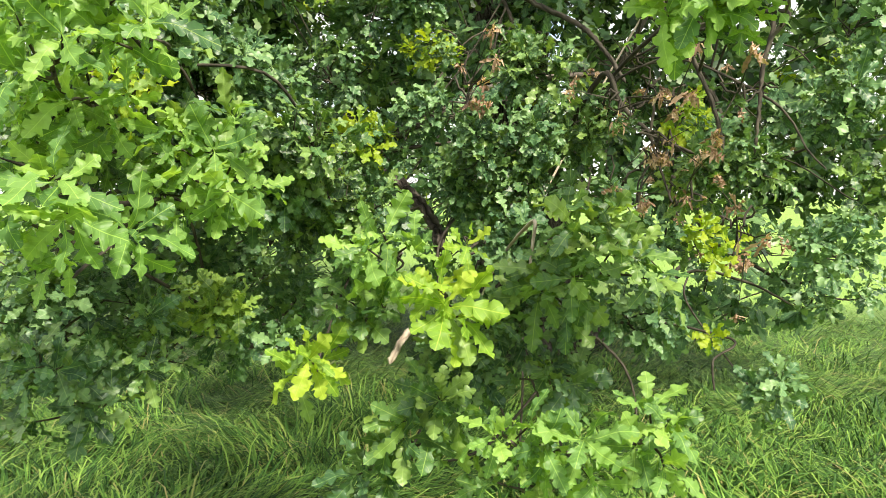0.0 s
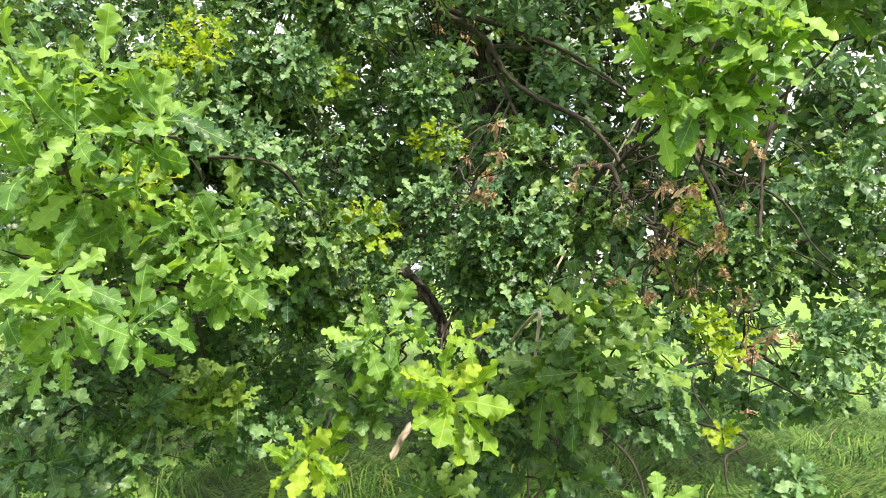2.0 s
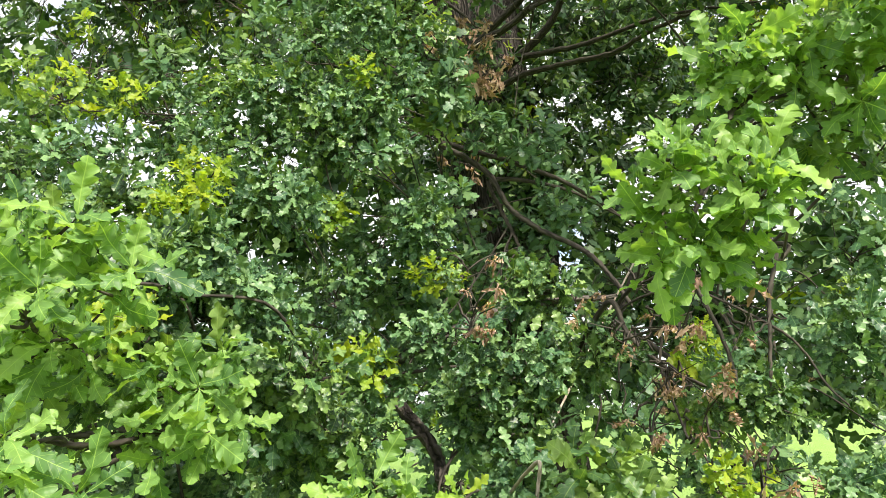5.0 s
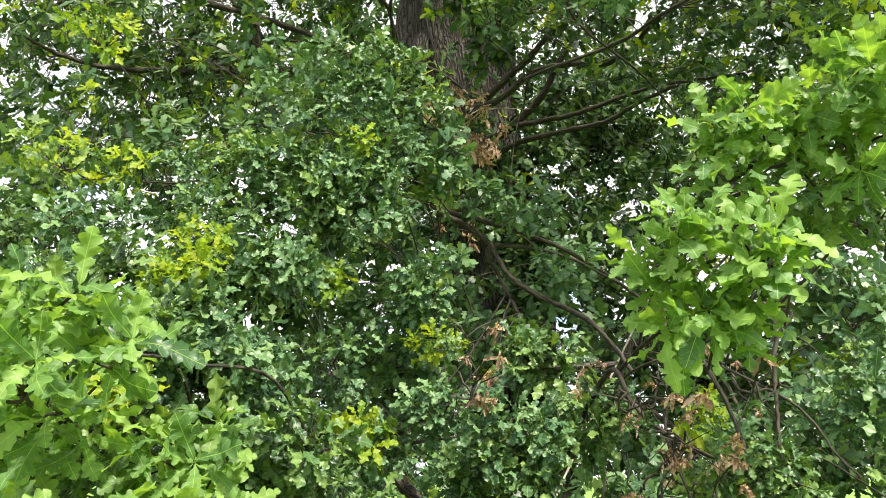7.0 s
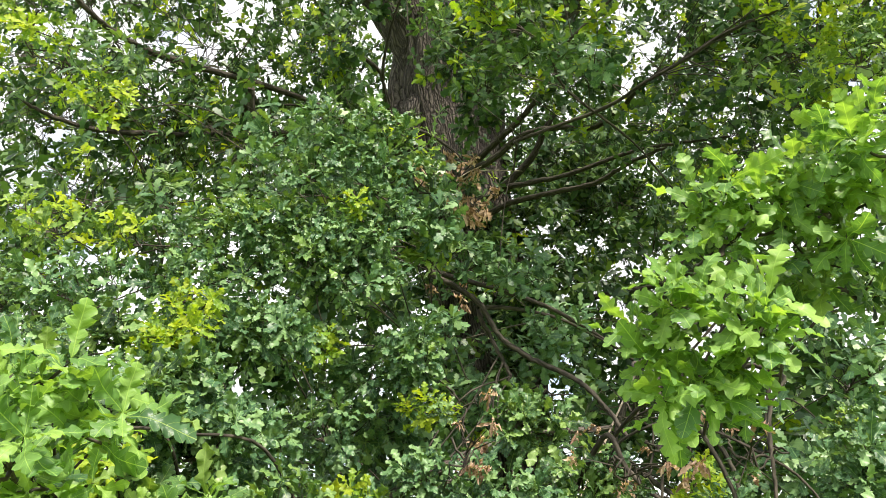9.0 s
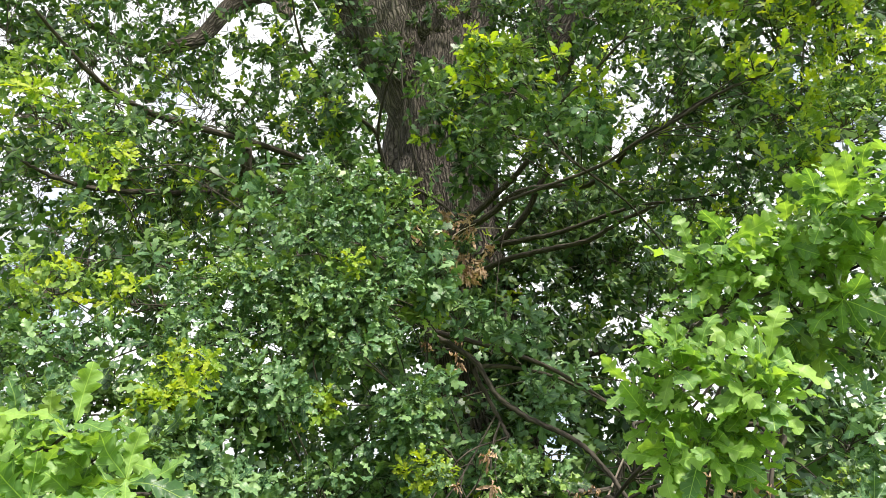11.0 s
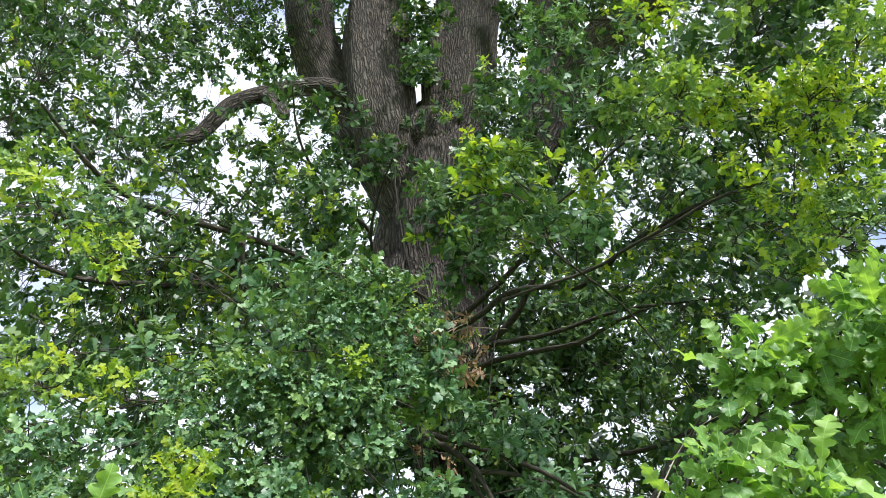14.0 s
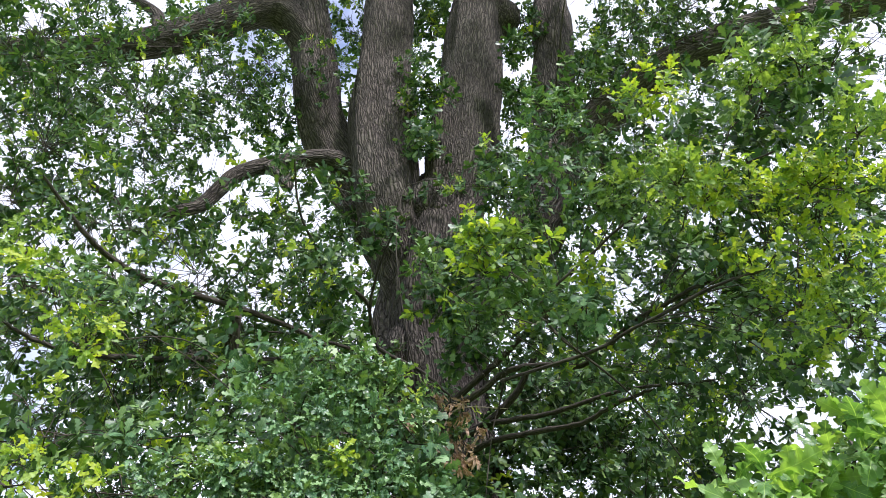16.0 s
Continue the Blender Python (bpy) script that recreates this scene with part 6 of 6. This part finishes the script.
# ---- nearest shoots, leaf by leaf ----
NEAR_MESH = []
for i, (pts, tri, uvs) in enumerate(NEAR_SHAPES):
    for mt in (MAT_NEAR, MAT_NEAR_YOUNG, MAT_NEAR_FRESH_LIT, MAT_NEAR_DARK):
        ob = mesh_object("leaf", pts, tri, [mt], uv=uvs)
        NEAR_MESH.append(ob.data)
        bpy.data.objects.remove(ob)
near_rng = np.random.default_rng(5)


def near_clump(centre, reach, shoots, leaf, kind, count=8):
    """A branch end close by, leaf by leaf: green, young, fresh in a sunlit colour, or dark."""
    r = near_rng
    centre, reach = np.array(centre, float), np.array(reach, float)
    heart = centre + np.array([0.0, 0.6, -0.3]) * reach
    line, thick, far = lead(heart, r, 24)
    wood = Tubes()
    wood.add(line, np.linspace(0.0040, 0.0024, 24), 6)
    SKELETON.append(np.c_[line[10:], np.full(14, 0.004)])
    made = []
    for off in shell(shoots, r):
        tip = centre + off * reach
        near = line[-1 - r.integers(0, 4)]
        ax = unit(0.8 * off + np.array([0.0, -0.8, 0.45]) + 0.3 * unit(tip - near) + r.normal(0, 0.25, 3))
        wood.add(spline([near, (near + tip) / 2 - ax * 0.01 + r.normal(0, 0.008, 3), tip], 8), np.linspace(0.0028, 0.0016, 8), 5)
        org, fr, sz = rosette(tip, ax, count, leaf * r.uniform(0.85, 1.1), r, droop=0.18, up=0.5, face=0.95)
        made += list(zip(org, fr, sz))
    br = under(wood.done("branch", MAT_TWIG, None, CLUMP_SAYS[kind]), oak)
    bpy.context.view_layer.update()
    for o, f, s in made:
        lf = new("leaf", NEAR_MESH[4 * int(r.integers(0, len(NEAR_SHAPES))) + (kind if r.random() < 0.9 else 0)])
        lf.parent = br
        lf.matrix_parent_inverse = br.matrix_world.inverted()
        lf.matrix_basis = Matrix.LocRotScale(Vector(o), Matrix(f.tolist()).to_quaternion(), Vector((s, s, s)))
    return br


near_clump((-0.42, 0.74, 1.56), (0.058, 0.033, 0.037), 5, 0.062, 2)
near_clump((-0.42, 0.79, 1.51), (0.064, 0.040, 0.050), 5, 0.062, 2)
near_clump((-0.41, 0.73, 1.71), (0.047, 0.033, 0.047), 4, 0.065, 2)
near_clump((-0.36, 0.82, 1.75), (0.044, 0.031, 0.044), 4, 0.065, 2)
near_clump((-0.49, 0.96, 1.70), (0.096, 0.055, 0.061), 7, 0.065, 2)
near_clump((-0.43, 1.25, 1.65), (0.116, 0.061, 0.058), 8, 0.077, 2)
near_clump((-0.40, 1.22, 1.58), (0.113, 0.065, 0.072), 9, 0.077, 2)
near_clump((-0.56, 1.32, 1.67), (0.103, 0.072, 0.103), 6, 0.077, 0)
near_clump((-0.10, 1.20, 1.45), (0.063, 0.045, 0.067), 6, 0.077, 2)
near_clump((-0.13, 1.22, 1.36), (0.054, 0.036, 0.049), 4, 0.077, 0)
near_clump((0.25, 1.26, 1.50), (0.072, 0.045, 0.056), 5, 0.081, 0)
near_clump((0.30, 1.25, 1.43), (0.103, 0.056, 0.056), 7, 0.081, 0)
near_clump((0.20, 1.30, 1.38), (0.074, 0.044, 0.053), 5, 0.077, 0)
near_clump((0.12, 1.10, 1.16), (0.051, 0.033, 0.042), 4, 0.077, 2)
near_clump((0.21, 1.10, 1.14), (0.048, 0.035, 0.052), 4, 0.077, 2)
near_clump((0.34, 1.11, 1.17), (0.049, 0.039, 0.063), 5, 0.077, 2)
near_clump((-0.02, 1.21, 1.19), (0.071, 0.041, 0.045), 5, 0.077, 0)
near_clump((-0.05, 1.21, 1.12), (0.062, 0.034, 0.036), 3, 0.077, 0)
near_clump((0.22, 1.38, 1.20), (0.092, 0.056, 0.069), 6, 0.077, 3)
near_clump((-0.12, 1.23, 1.06), (0.043, 0.030, 0.043), 3, 0.077, 3)
near_clump((-0.68, 1.28, 1.17), (0.131, 0.069, 0.066), 6, 0.077, 3)
near_clump((0.14, 1.16, 1.07), (0.060, 0.032, 0.030), 3, 0.077, 0)
near_clump((0.32, 0.93, 1.92), (0.035, 0.025, 0.035), 4, 0.065, 2)
near_clump((0.29, 0.96, 1.87), (0.035, 0.022, 0.028), 4, 0.065, 2)
near_clump((0.32, 0.94, 1.81), (0.046, 0.028, 0.035), 6, 0.068, 2)
near_clump((0.39, 0.94, 1.81), (0.028, 0.022, 0.035), 3, 0.065, 2)
near_clump((0.40, 0.89, 1.87), (0.050, 0.031, 0.038), 6, 0.07, 2)
near_clump((0.44, 1.02, 2.11), (0.047, 0.033, 0.047), 5, 0.072, 2)
near_clump((0.42, 1.03, 2.04), (0.046, 0.029, 0.037), 4, 0.072, 2)
near_clump((0.53, 1.05, 2.12), (0.059, 0.040, 0.054), 5, 0.072, 2)
near_clump((0.60, 1.02, 2.17), (0.071, 0.046, 0.060), 6, 0.072, 2)
near_clump((0.64, 1.02, 2.11), (0.060, 0.049, 0.081), 6, 0.072, 2)
near_clump((0.60, 1.10, 2.05), (0.082, 0.047, 0.051), 6, 0.072, 0)
near_clump((0.68, 1.11, 2.01), (0.063, 0.044, 0.063), 4, 0.072, 0)
near_clump((0.67, 1.01, 2.23), (0.053, 0.037, 0.053), 4, 0.072, 2)
near_clump((0.61, 1.21, 2.05), (0.066, 0.038, 0.044), 4, 0.072, 0)
near_clump((0.67, 0.92, 2.16), (0.060, 0.042, 0.060), 4, 0.072, 2)
near_clump((0.63, 1.10, 2.20), (0.084, 0.052, 0.063), 5, 0.072, 0)
near_clump((-0.42, 0.80, 1.78), (0.051, 0.030, 0.033), 5, 0.065, 2)
near_clump((-0.49, 0.82, 1.80), (0.039, 0.027, 0.039), 3, 0.065, 2)
near_clump((-0.53, 0.98, 1.68), (0.061, 0.040, 0.052), 6, 0.065, 2)
near_clump((-0.57, 1.03, 1.63), (0.064, 0.038, 0.046), 4, 0.077, 2)
near_clump((-0.23, 1.19, 1.27), (0.049, 0.033, 0.045), 3, 0.072, 1)
near_clump((0.01, 1.14, 1.38), (0.032, 0.024, 0.037), 2, 0.086, 1)
near_clump((-0.01, 1.14, 1.41), (0.023, 0.018, 0.027), 1, 0.072, 1)
near_clump((0.04, 1.17, 1.47), (0.009, 0.013, 0.028), 1, 0.054, 1)
